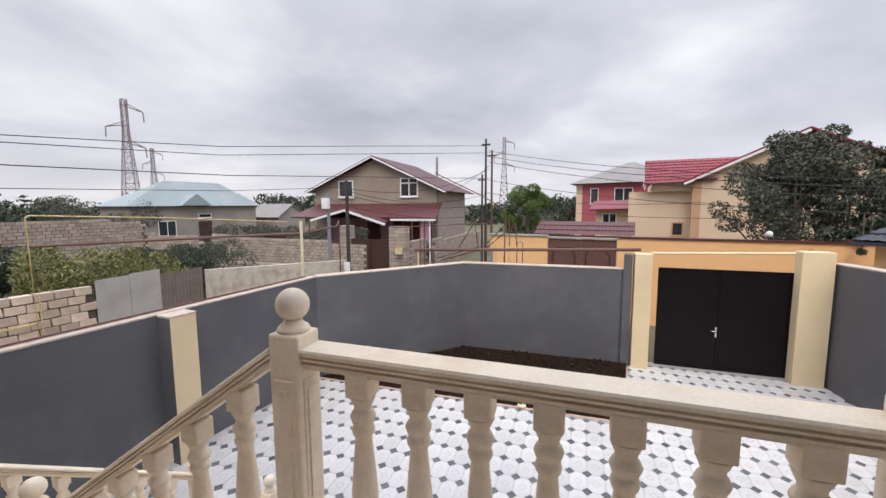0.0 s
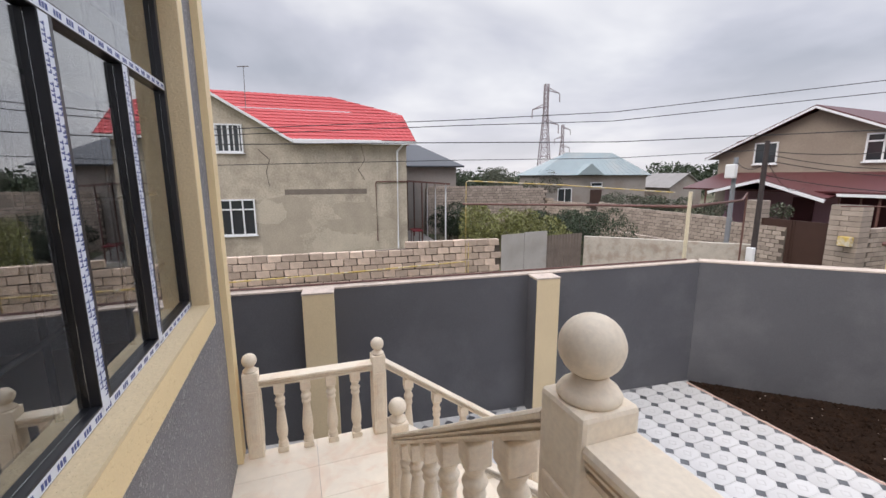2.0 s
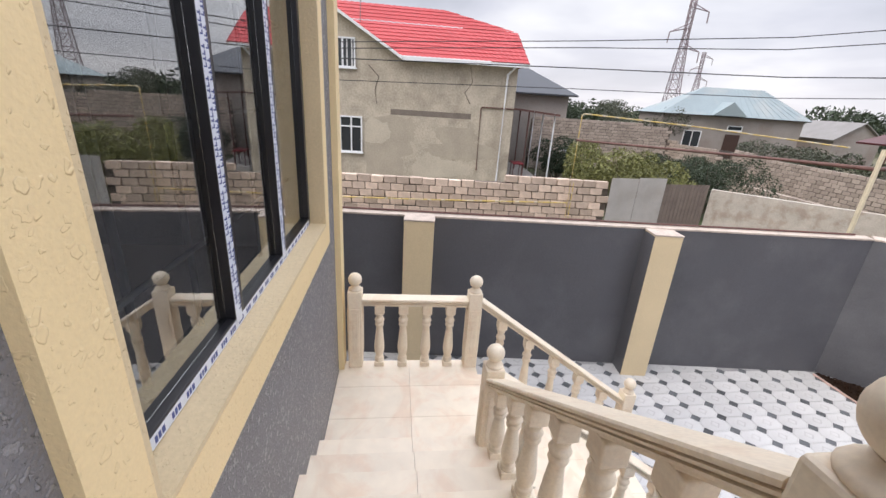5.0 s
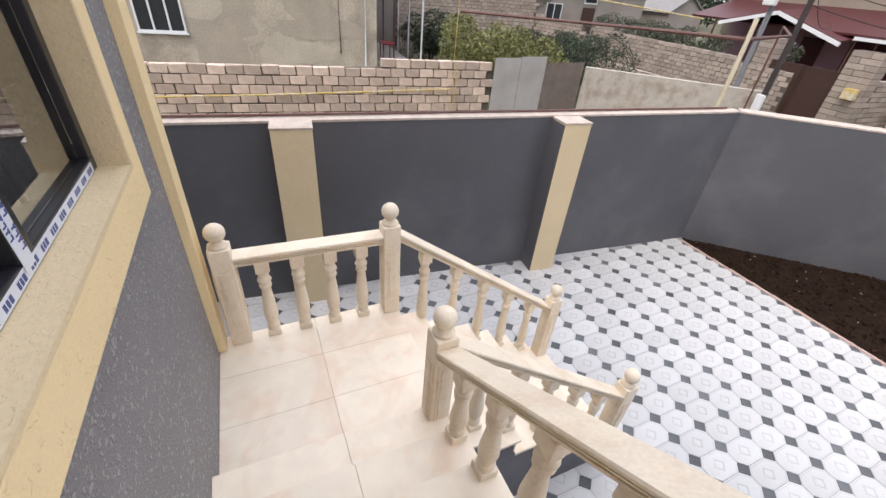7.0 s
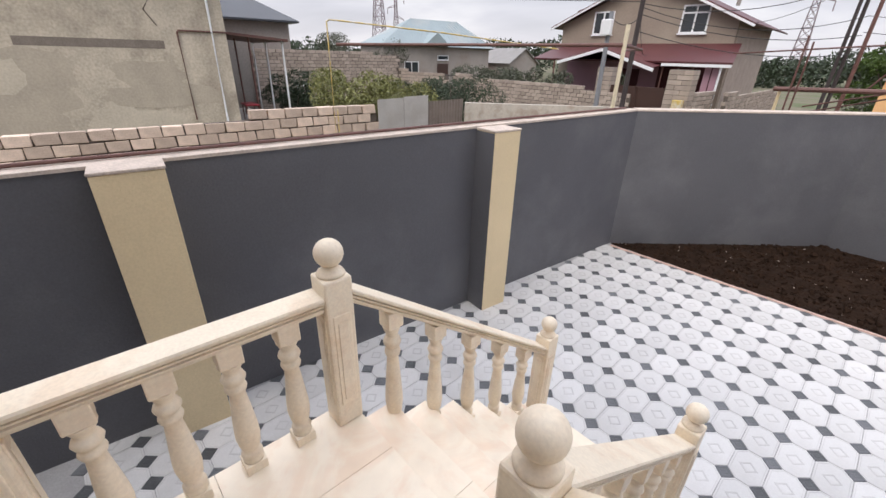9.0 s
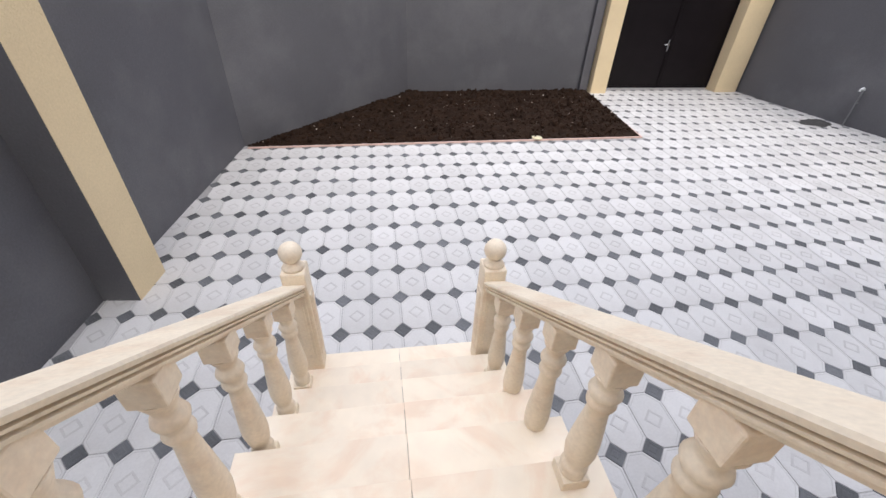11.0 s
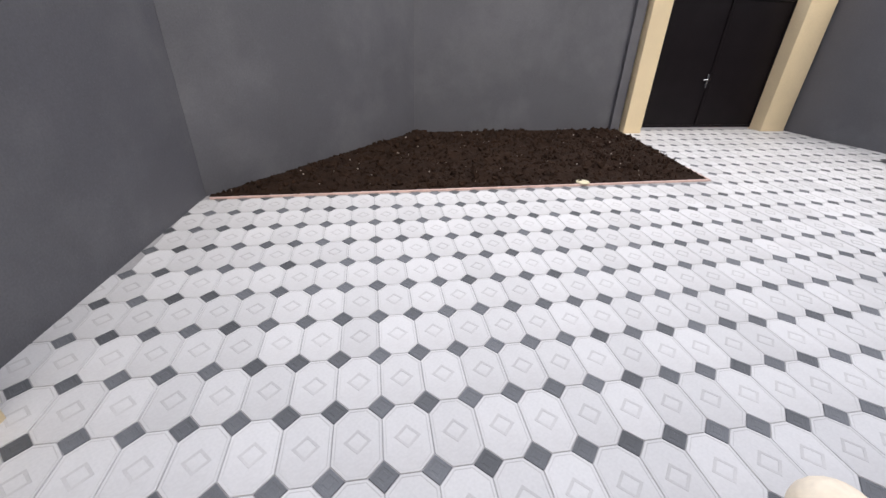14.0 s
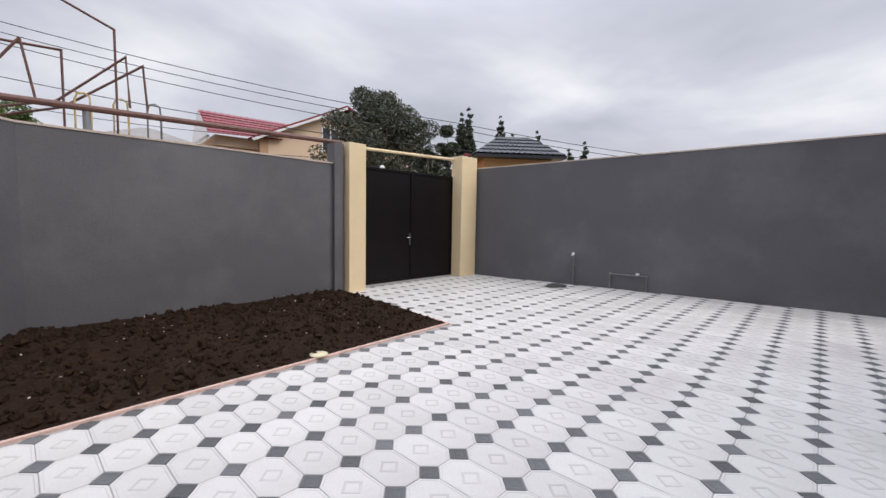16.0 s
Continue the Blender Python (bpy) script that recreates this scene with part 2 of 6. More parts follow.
RED_ROOF = mat("red_metal_tile", (0.42, 0.062, 0.068), 0.75, 0.08, 1, 20, 0.1, 0.004)
MAROON_ROOF = mat("maroon_metal_roof", (0.085, 0.022, 0.024), 0.45, 0.12, 1, 20, 0.1, 0.004)
CRIMSON_ROOF = mat("crimson_metal_roof", (0.20, 0.016, 0.026), 0.4, 0.10, 1, 20, 0.1, 0.004)
PALE_ROOF = mat("pale_blue_sheet_roof", (0.26, 0.315, 0.335), 0.65, 0.07, 0.7, 10, 0.1, 0.004, stain=(0.31, 0.34, 0.345), stain_scale=0.3)
SLATE_ROOF = mat("grey_corrugated_sheet", (0.24, 0.23, 0.225), 0.8, 0.15, 1, 12, 0.2, 0.004)
DARK_ROOF = mat("black_metal_tile", (0.035, 0.04, 0.05), 0.35, 0.12, 1, 20, 0.1, 0.004)
WHITE = mat("white_plastic", (0.75, 0.76, 0.78), 0.4, 0.04, 4, 40, 0.0)
DARKWIN = mat("dark_window_glass", (0.03, 0.035, 0.04), 0.08, 0.1, 1, 20, 0.0)
PEACH = mat("peach_wall_paint", (0.78, 0.46, 0.22), 0.8, 0.06, 1, 30, 0.2, 0.003)
PEACH_HOUSE = mat("pale_peach_render", (0.66, 0.50, 0.36), 0.85, 0.06, 1, 30, 0.2, 0.003)
PEACH_TRIM = mat("tan_trim_paint", (0.50, 0.31, 0.19), 0.85, 0.06, 1, 30, 0.2, 0.003)
PINK = mat("dusky_pink_render", (0.36, 0.095, 0.11), 0.85, 0.08, 1, 30, 0.2, 0.003)
LILAC = mat("lilac_porch_paint", (0.38, 0.22, 0.27), 0.8, 0.1, 1, 30, 0.2, 0.003)
WINE = mat("wine_red_paint", (0.07, 0.012, 0.018), 0.7, 0.1, 1, 30, 0.2, 0.003)
BROWN_GATE = mat("brown_gate_paint", (0.050, 0.024, 0.018), 0.5, 0.15, 2, 40, 0.1, 0.002)
SHEET = mat("weathered_galvanised_sheet", (0.44, 0.42, 0.40), 0.6, 0.15, 3, 40, 0.2, 0.002, stain=(0.37, 0.345, 0.32), stain_scale=1.5)
SHEET_D = mat("rusted_corrugated_sheet", (0.18, 0.145, 0.125), 0.8, 0.25, 3, 40, 0.3, 0.002)
POLE = mat("concrete_pole", (0.20, 0.21, 0.23), 0.8, 0.12, 3, 40, 0.2, 0.002)
POLE_D = mat("tarred_wood_pole", (0.045, 0.035, 0.035), 0.8, 0.2, 3, 40, 0.2, 0.002)
LATTICE = mat("galvanised_lattice_steel", (0.25, 0.20, 0.22), 0.6, 0.1, 2, 20, 0.0)
LEAF_OLIVE = mat("olive_leaf", (0.062, 0.070, 0.044), 0.6, 0.3, 2, 20, 0.0, rand=0.45)
LEAF_GREEN = mat("fresh_green_leaf", (0.075, 0.125, 0.022), 0.6, 0.3, 2, 20, 0.0, rand=0.45)
LEAF_YELLOW = mat("yellow_green_leaf", (0.15, 0.155, 0.05), 0.6, 0.3, 2, 20, 0.0, rand=0.45)
LEAF_DARK = mat("dark_green_leaf", (0.030, 0.045, 0.022), 0.7, 0.3, 2, 20, 0.0, rand=0.4)
BARK = mat("grey_brown_bark", (0.13, 0.10, 0.08), 0.9, 0.3, 6, 50, 0.6, 0.01)
EARTH = mat("dry_grass_and_earth", (0.13, 0.115, 0.075), 0.95, 0.35, 0.6, 8, 0.6, 0.02, stain=(0.075, 0.10, 0.035), stain_scale=0.25)
FRAME_DARK = mat("black_window_profile", (0.016, 0.016, 0.02), 0.3, 0.1, 4, 40, 0.0)
TAPE = mat("white_protective_film", (0.72, 0.76, 0.84), 0.35, 0.04, 9, 60, 0.05, 0.001)
TAPE_INK = mat("blue_film_ink", (0.045, 0.07, 0.25), 0.5, 0.05, 9, 60, 0.0)
ROOM = mat("bare_room_plaster", (0.55, 0.49, 0.43), 0.9, 0.1, 2, 30, 0.1, 0.003)
GRILLE = mat("grille_iron", (0.03, 0.03, 0.03), 0.6, 0.1, 2, 30, 0.0)
GLASS = glass_mat("clear_window_glass")
CONCRETE = mat("bare_concrete", (0.30, 0.28, 0.26), 0.9, 0.2, 2, 30, 0.4, 0.005)

# ---- builders ----
def thing(name, x=0.0, y=0.0, z=0.0, rz=0.0, label="", category="", group="", kind=""):
    ob = new(name)
    ob.empty_display_size = 0.2
    ob.matrix_basis = pose(x, y, z, 0, 0, rz)
    return tagged(ob, label, category, group, kind)


def part(name, bm, material, parent=None, label="", kind="", smooth=False, category="", loc=(0, 0, 0)):
    me = bpy.data.meshes.new(name)
    bm.normal_update()
    bm.to_mesh(me)
    bm.free()
    for m in (material if isinstance(material, (list, tuple)) else [material]):
        me.materials.append(m)
    if smooth:
        me.shade_smooth()
    ob = new(name, me)
    ob.location = loc
    if parent:
        ob.parent = parent
    return tagged(ob, label, category, "", kind)


def box(bm, x0, x1, y0, y1, z0, z1, bevel=0.0, m=None, mi=0):
    vs = [bm.verts.new((x, y, z)) for z in (z0, z1) for y in (y0, y1) for x in (x0, x1)]
    fs = [bm.faces.new([vs[i] for i in q]) for q in ((0, 2, 3, 1), (4, 5, 7, 6), (0, 1, 5, 4), (2, 6, 7, 3), (0, 4, 6, 2), (1, 3, 7, 5))]
    for f in fs:
        f.material_index = mi
    if bevel:
        r = bmesh.ops.bevel(bm, geom=list({e for f in fs for e in f.edges}), offset=bevel, segments=2, affect="EDGES", profile=0.5)
        vs = list({v for f in r["faces"] for v in f.verts} | {v for v in vs if v.is_valid})
    if m is not None:
        bmesh.ops.transform(bm, matrix=m, verts=[v for v in vs if v.is_valid])
    return bm


def cube(x0, x1, y0, y1, z0, z1, bevel=0.0, m=None):
    return box(bmesh.new(), x0, x1, y0, y1, z0, z1, bevel, m)


def tube(bm, pts, r, n=8):
    """A round bar along points, with mitred joints."""
    pts = [Vector(p) for p in pts]
    rings = []
    for i, p in enumerate(pts):
        a = (p - pts[i - 1]).normalized() if i else None
        b = (pts[i + 1] - p).normalized() if i < len(pts) - 1 else None
        d = ((a or b) + (b or a)).normalized()
        side = d.cross(Vector((0, 0, 1)))
        if side.length < 0.05:
            side = d.cross(Vector((0, 1, 0)))
        side.normalize()
        up = side.cross(d)
        k = 1.0
        if a and b:
            k = 1 / max(0.5, math.cos(a.angle(b) / 2))
        rr = r if not isinstance(r, (list, tuple)) else r[i]
        rings.append([bm.verts.new(p + side * (rr * k * math.cos(t)) + up * (rr * k * math.sin(t))) for t in [j * math.tau / n for j in range(n)]])
    for q, w in zip(rings, rings[1:]):
        for j in range(n):
            bm.faces.new((q[j], q[(j + 1) % n], w[(j + 1) % n], w[j]))
    bm.faces.new(rings[0][::-1])
    bm.faces.new(rings[-1])
    return bm


def lathe(bm, prof, n=16, cx=0.0, cy=0.0, z0=0.0):
    rings = [[bm.verts.new((cx + r * math.cos(j * math.tau / n), cy + r * math.sin(j * math.tau / n), z0 + z)) for j in range(n)] for r, z in prof]
    for q, w in zip(rings, rings[1:]):
        for j in range(n):
            f = bm.faces.new((q[j], q[(j + 1) % n], w[(j + 1) % n], w[j]))
            f.smooth = True
    bm.faces.new(rings[0][::-1])
    bm.faces.new(rings[-1])
    return bm


def prism(bm, pts, z0, z1, mi=0):
    """An upright prism over a polygon; z0 and z1 may be lists, one height for each corner."""
    n = len(pts)
    za = z0 if isinstance(z0, (list, tuple)) else [z0] * n
    zb = z1 if isinstance(z1, (list, tuple)) else [z1] * n
    a = [bm.verts.new((p[0], p[1], z)) for p, z in zip(pts, za)]
    b = [bm.verts.new((p[0], p[1], z)) for p, z in zip(pts, zb)]
    fs = [bm.faces.new(a[::-1]), bm.faces.new(b)]
    for i in range(n):
        fs.append(bm.faces.new((a[i], a[(i + 1) % n], b[(i + 1) % n], b[i])))
    for f in fs:
        f.material_index = mi
    bmesh.ops.recalc_face_normals(bm, faces=fs)
    return bm


def solid(bm, quad, thick):
    """A sheet of corners with a thickness, laid under the given face along its normal."""
    q = [Vector(p) for p in quad]
    nrm = (q[1] - q[0]).cross(q[2] - q[0]).normalized()
    if nrm.z < 0:
        nrm = -nrm
    a = [bm.verts.new(p) for p in q]
    b = [bm.verts.new(p - nrm * thick) for p in q]
    k = len(q)
    fs = [bm.faces.new(a), bm.faces.new(b[::-1])] + [bm.faces.new((a[i], b[i], b[(i + 1) % k], a[(i + 1) % k])) for i in range(k)]
    bmesh.ops.recalc_face_normals(bm, faces=fs)
    return bm


def wall_run(name, pts, thick, z0, z1, material, label, cap=None):
    """A wall whose inner face follows the points; the thickness lies to the left of the way."""
    t = thing(name, label=label, category="wall", kind="structure")
    left = []
    for i, p in enumerate(pts):
        ds = []
        if i:
            ds.append((Vector(p) - Vector(pts[i - 1])).normalized())
        if i < len(pts) - 1:
            ds.append((Vector(pts[i + 1]) - Vector(p)).normalized())
        ns = [Vector((-d.y, d.x)) for d in ds]
        nn = sum(ns, Vector((0, 0))).normalized()
        left.append(Vector(p) + nn * thick / max(0.4, nn.dot(ns[0])))
    zs = z1 if isinstance(z1, (list, tuple)) else [z1] * len(pts)
    bm = bmesh.new()
    rows = []
    for p, q, z in zip(pts, left, zs):
        rows.append([bm.verts.new((*p, z0)), bm.verts.new((*p, z)), bm.verts.new((*q, z)), bm.verts.new((*q, z0))])
    for a, b in zip(rows, rows[1:]):
        for j in range(4):
            bm.faces.new((a[j], a[(j + 1) % 4], b[(j + 1) % 4], b[j]))
    bm.faces.new(rows[0])
    bm.faces.new(rows[-1][::-1])
    bmesh.ops.recalc_face_normals(bm, faces=bm.faces[:])
    part("wall_body", bm, material, t)
    if cap:
        bm = bmesh.new()
        rows = []
        for p, q, z in zip(pts, left, zs):
            p, q = Vector(p), Vector(q)
            o = (p - q).normalized() * 0.012
            p, q = p + o, q - o
            rows.append([bm.verts.new((*p, z + 0.001)), bm.verts.new((*p, z + 0.028)), bm.verts.new((*q, z + 0.035)), bm.verts.new((*q, z + 0.001))])
        for a, b in zip(rows, rows[1:]):
            for j in range(4):
                bm.faces.new((a[j], a[(j + 1) % 4], b[(j + 1) % 4], b[j]))
        bm.faces.new(rows[0])
        bm.faces.new(rows[-1][::-1])
        bmesh.ops.recalc_face_normals(bm, faces=bm.faces[:])
        part("coping", bm, cap, t, "rough whitewashed wall top")
    return t


# ---- ground and yard floor ----
bm = bmesh.new()
bmesh.ops.create_grid(bm, x_segments=60, y_segments=60, size=1500)
g = part("ground", bm, EARTH, None, "dry grassy earth reaching the horizon", "structure", category="ground", loc=(0, 0, -0.16))
slab = thing("floor", label="yard paved with white octagonal and small dark cement tiles", category="floor", kind="structure")
part("grout_bed", prism(bmesh.new(), [(-6.1, -6), (7.7, -6), (7.7, 3.5), (4.9, 13.3), (0.6, 12.6), (-3.6, 11.8), (-6.25, 8.36)], -0.15, -0.006), GROUT, slab, "grey grout bed")

# ---- yard walls ----
wall_run("wall_west", [(-6.04, -6.0), (-6.21, 8.32)], 0.14, -0.16, [2.47, 2.51], GREY, "dark grey plastered yard wall with rough whitewashed top", CAP)
wall_run("wall_northwest", [(-6.21, 8.325), (-3.64, 11.72), (0.80, 12.30)], 0.22, -0.16, [2.51, 2.545, 2.55], GREY, "dark grey plastered wall round the soil bed", CAP)
wall_run("wall_east", [(4.93, 12.80), (6.24, 7.99), (6.98, 4.95), (7.6, 2.0), (7.6, -6.0)], 0.25, -0.16, [2.87, 2.97, 3.03, 3.03, 3.03], GREY, "long dark grey plastered yard wall with a water tap", CAP)
wall_run("wall_south", [(7.6, -6.0), (-6.04, -6.0)], -0.25, -0.16, 2.4, GREY, "grey plastered yard wall behind the house")


def pillar(name, x, y, w, d, h, rz, material=CREAM, cap=True):
    t = thing(name, x, y, 0, rz, "cream plastered pillar proud of the grey yard wall", "pillar", "cream wall pillars", "structure")
    part("shaft", cube(0, d, -w / 2, w / 2, -0.1, h, 0.008), material, t)
    if cap:
        # the south face is overlaid in the wall's grey, darker than the shaft
        part("pillar_side", cube(0.001, d - 0.004, -w / 2 - 0.003, -w / 2 - 0.0002, -0.1, h - 0.01), GREY, t, "dark grey pillar side")
        part("pillar_cap", cube(-0.02, d + 0.008, -w / 2 - 0.008, w / 2 + 0.008, h + 0.001, h + 0.025, 0.006), CAP, t, "chipped whitewashed pillar top")
    return t


pillar("wall_pillar", -6.12, 1.09, 0.45, 0.29, 2.50, 0)
pillar("wall_pillar", -6.165, 4.83, 0.43, 0.335, 2.49, 0)
pillar("wall_pillar", 1.03, 12.52, 0.40, 0.40, 2.99, -84, cap=False)
pillar("wall_pillar", 4.58, 12.90, 0.62, 0.36, 3.15, -84, cap=False)
part("gate_wall_return", prism(bmesh.new(), [(0.61, 12.20), (0.815, 12.225), (0.815, 12.55), (0.61, 12.53)], -0.1, 2.96), GREY, None, "grey plastered end of the wall at the gate", "structure", category="wall")

# ---- house ----
HX, HYO, HR = -3.11, 0.46, 5.9
house = thing("house", HX, HYO, 0, HR, label="dark grey plastered house with cream window surround and corner", category="house", kind="structure")
WX0, WX1, WZ0, WZ1, HY = 0.03, 2.36, 3.25, 5.50, 0.0
bm = bmesh.new()
for a in ((-0.68, WX0, -0.15, 7.2), (WX1, 3.15, -0.15, 7.2), (4.35, 9.6, -0.15, 7.2), (3.15, 4.35, -0.15, 2.81), (3.15, 4.35, 5.06, 7.2), (WX0, WX1, -0.15, WZ0), (WX0, WX1, WZ1, 7.2)):
    part("wall_front", cube(a[0], a[1], HY - 0.3, HY, a[2], a[3]), GREY_ROUGH, house)
bm = bmesh.new()
box(bm, -0.68, -0.51, -6, HY - 0.3, -0.15, 7.2)
box(bm, 9.3, 9.6, -6, HY - 0.3, -0.15, 7.2)
# rear wall, with an unseen opening added to let daylight into the room
for a in ((-0.51, 4.5, -0.15, 7.2), (8.5, 9.3, -0.15, 7.2), (4.5, 8.5, -0.15, 3.3), (4.5, 8.5, 5.4, 7.2)):
    box(bm, a[0], a[1], -6, -5.7, a[2], a[3])
part("wall_sides", bm, GREY_ROUGH, house)
part("roof", cube(-1.1, 9.9, -6.3, HY + 0.35, 7.202, 7.4), MAROON_ROOF, house)
part("room_floor", cube(-0.51, 9.3, -5.7, HY - 0.3, 2.7, 2.86), ROOM, house)
part("corner_strip", cube(-0.76, -0.56, HY - 0.2, HY + 0.055, 1.475, 7.19), CREAM_ROUGH, house, "cream plastered corner strip")
bm = bmesh.new()
S = 0.18
box(bm, WX0 - 0.13, WX0, HY - 0.02, HY + 0.035, WZ0 - S, WZ1 + S)
box(bm, WX1, WX1 + 0.16, HY - 0.02, HY + 0.035, WZ0 - S, WZ1 + S)
box(bm, WX0, WX1, HY - 0.02, HY + 0.035, WZ0 - S, WZ0 - 0.001)
box(bm, WX0, WX1, HY - 0.02, HY + 0.035, WZ1, WZ1 + S)
part("window_surround", bm, CREAM_ROUGH, house, "bumpy cream window surround")
bm = bmesh.new()
box(bm, WX0, WX0 + 0.02, HY - 0.14, HY + 0.034, WZ0, WZ1)
box(bm, WX1 - 0.02, WX1, HY - 0.14, HY + 0.034, WZ0, WZ1)
box(bm, WX0 + 0.02, WX1 - 0.02, HY - 0.14, HY + 0.034, WZ0, WZ0 + 0.02)
box(bm, WX0 + 0.02, WX1 - 0.02, HY - 0.14, HY + 0.034, WZ1 - 0.02, WZ1)
part("window_reveal", bm, CREAM, house, "smooth cream reveal")


def house_at(x, y):
    """The place in the yard of a point of the house's own plan."""
    c, s = math.cos(radians(HR)), math.sin(radians(HR))
    return HX + c * x - s * y, HYO + s * x + c * y


def window_main():
    t = thing("window_1", *house_at(WX0 + 0.02, HY - 0.12), WZ0 + 0.02, HR, "black framed sliding window with printed protective film", "window", "", "structure")
    w, h = WX1 - WX0 - 0.04, WZ1 - WZ0 - 0.04
    bm = bmesh.new()
    for a in ((0, w, 0, 0.055), (0, w, h - 0.055, h)):
        box(bm, a[0], a[1], -0.03, 0.04, a[2], a[3], 0.004)
    for x in (0, w - 0.055):
        box(bm, x, x + 0.055, -0.03, 0.04, 0.056, h - 0.056, 0.004)
    tz = 1.50
    box(bm, 0.056, w - 0.056, -0.03, 0.04, tz, tz + 0.055, 0.004)
    part("window_frame", bm, FRAME_DARK, t)
    cuts = (0.75, 1.465)
    bars = []
    for i, x in enumerate(cuts):
        bm = cube(x - 0.045, x + 0.048, -0.025, 0.045, 0.056, tz - 0.001, 0.004)
        bars.append(part("mullion", bm, FRAME_DARK, t))
        part("protective_film", cube(x - 0.014, x + 0.046, 0.0455, 0.0465, 0.03, tz - 0.005), TAPE, t, "white film printed in blue")
        bm = bmesh.new()
        z = 0.08
        k = 0
        while z < tz - 0.1:
            for sx, dz in ((x - 0.012, 0.0), (x + 0.019, 0.04)):
                for q in range(4):
                    z1 = z + dz + q * 0.0185
                    box(bm, sx, sx + 0.008, 0.0467, 0.0471, z1, z1 + 0.015)
                    box(bm, sx + 0.0085, sx + 0.023, 0.0467, 0.0471, z1 + (0.004 if q % 2 else 0.0), z1 + (0.010 if q % 2 else 0.005))
            z += 0.098
            k += 1
        part("film_print", bm, TAPE_INK, t, "blue print on the film", "stuff")
    bm = bmesh.new()
    box(bm, 0.06, w - 0.06, 0.0405, 0.0415, 0.006, 0.046)
    box(bm, 0.06, w - 0.06, 0.0405, 0.0415, tz + 0.006, tz + 0.046)
    part("protective_film", bm, TAPE, t, "white film printed in blue")
    bm = bmesh.new()
    for z in (0.014, tz + 0.014):
        x = 0.08
        while x < w - 0.15:
            for dx, l in ((0, 0.016), (0.021, 0.013), (0.039, 0.013)):
                box(bm, x + dx, x + dx + l, 0.0417, 0.0421, z, z + 0.022)
            x += 0.09
    part("film_print", bm, TAPE_INK, t, "blue print on the film", "stuff")
    edges = (0.056, cuts[0] - 0.046), (cuts[0] + 0.049, cuts[1] - 0.046), (cuts[1] + 0.049, w - 0.056)
    for a, b in edges:
        p = part("pane", cube(a, b, 0.0, 0.008, 0.057, tz - 0.001), GLASS, t)
        p.visible_shadow = False
    p = part("pane", cube(0.057, w - 0.057, 0.0, 0.008, tz + 0.056, h - 0.056), GLASS, t)
    p.visible_shadow = False
    return t


window_main()
gr = thing("window_grille", *house_at(WX0, HY - 0.26), WZ0, HR, "black iron bar grille behind the window", "grille")
for i in range(5):
    part("bar", tube(bmesh.new(), [(0.25 + i * 0.40, 0, -0.02), (0.25 + i * 0.40, 0, 2.24)], 0.014), GRILLE, gr)
for i in range(4):
    part("bar", tube(bmesh.new(), [(-0.02, 0.022, 0.35 + i * 0.5), (2.14, 0.022, 0.35 + i * 0.5)], 0.012), GRILLE, gr)

# ---- stairs ----
L1, L2 = 2.855, 1.46
steps = thing("stairs", HX, HYO, 0, HR, label="beige marble stairs with dark grey painted sides", category="stairs", kind="structure")
X1 = 2.70          # edge of the upper landing
XL = 0.56          # first riser of the upper flight
YF = 1.38           # outer edge of the upper flight
n_up, r_up = 8, (L1 - L2) / 8
t_up = (X1 - XL) / 7
part("upper_landing_body", cube(X1, 9.0, HY, YF - 0.03, -0.1, L1 - 0.04), GREY, steps, "dark grey painted landing side")
bm = bmesh.new()
for i in range(7):
    x = XL + i * t_up
    box(bm, x + 0.02, x + t_up + 0.019, HY, YF - 0.03, -0.1, L2 + r_up * (i + 1) - 0.03)
part("upper_flight_body", bm, GREY, steps, "dark grey painted stair side")
part("lower_landing_body", cube(-0.70, XL + 0.018, HY, 1.45, -0.1, L2 - 0.04), GREY, steps, "dark grey painted landing side")
bm = bmesh.new()
t_lo = 0.28
r_lo = L2 / 8


def lo_x(y):
    """Left and right edge of the lower flight."""
    return -0.70, 0.75


for i in range(7):
    y0 = 1.45 + i * t_lo
    y1 = y0 + t_lo
    a0, b0 = lo_x(y0)
    a1, b1 = lo_x(y1)
    prism(bm, [(a0 + 0.03, y0), (b0 - 0.03, y0), (b1 - 0.03, y1 - 0.001), (a1 + 0.03, y1 - 0.001)], -0.1, L2 - r_lo * (i + 1) - 0.03)
part("lower_flight_body", bm, GREY, steps, "dark grey painted stair side")


def slab_piece(pts, z, th, name="marble_slab"):
    bm = prism(bmesh.new(), pts, z - th, z)
    bmesh.ops.bevel(bm, geom=bm.edges[:], offset=0.0012, segments=1, affect="EDGES")
    return part(name, bm, MARBLE, steps)


x = X1 - 0.02
while x < 8.6:
    for ya, yb in ((HY + 0.002, 0.69), (0.692, YF)):
        slab_piece([(x, ya), (min(x + 0.6, 9.0), ya), (min(x + 0.6, 9.0), yb), (x, yb)], L1, 0.038)
    x += 0.602
for i in range(7):
    xa = XL + i * t_up - 0.02
    for ya, yb in ((HY + 0.002, 0.73), (0.732, YF)):
        slab_piece([(xa, ya), (xa + t_up + 0.018, ya), (xa + t_up + 0.018, yb), (xa, yb)], L2 + r_up * (i + 1), 0.028, "tread")
for i in range(8):
    xr = XL + i * t_up
    slab_piece([(xr, HY + 0.002), (xr + 0.019, HY + 0.002), (xr + 0.019, YF - 0.035), (xr, YF - 0.035)], L2 + r_up * (i + 1) - 0.039, r_up - 0.04, "riser")
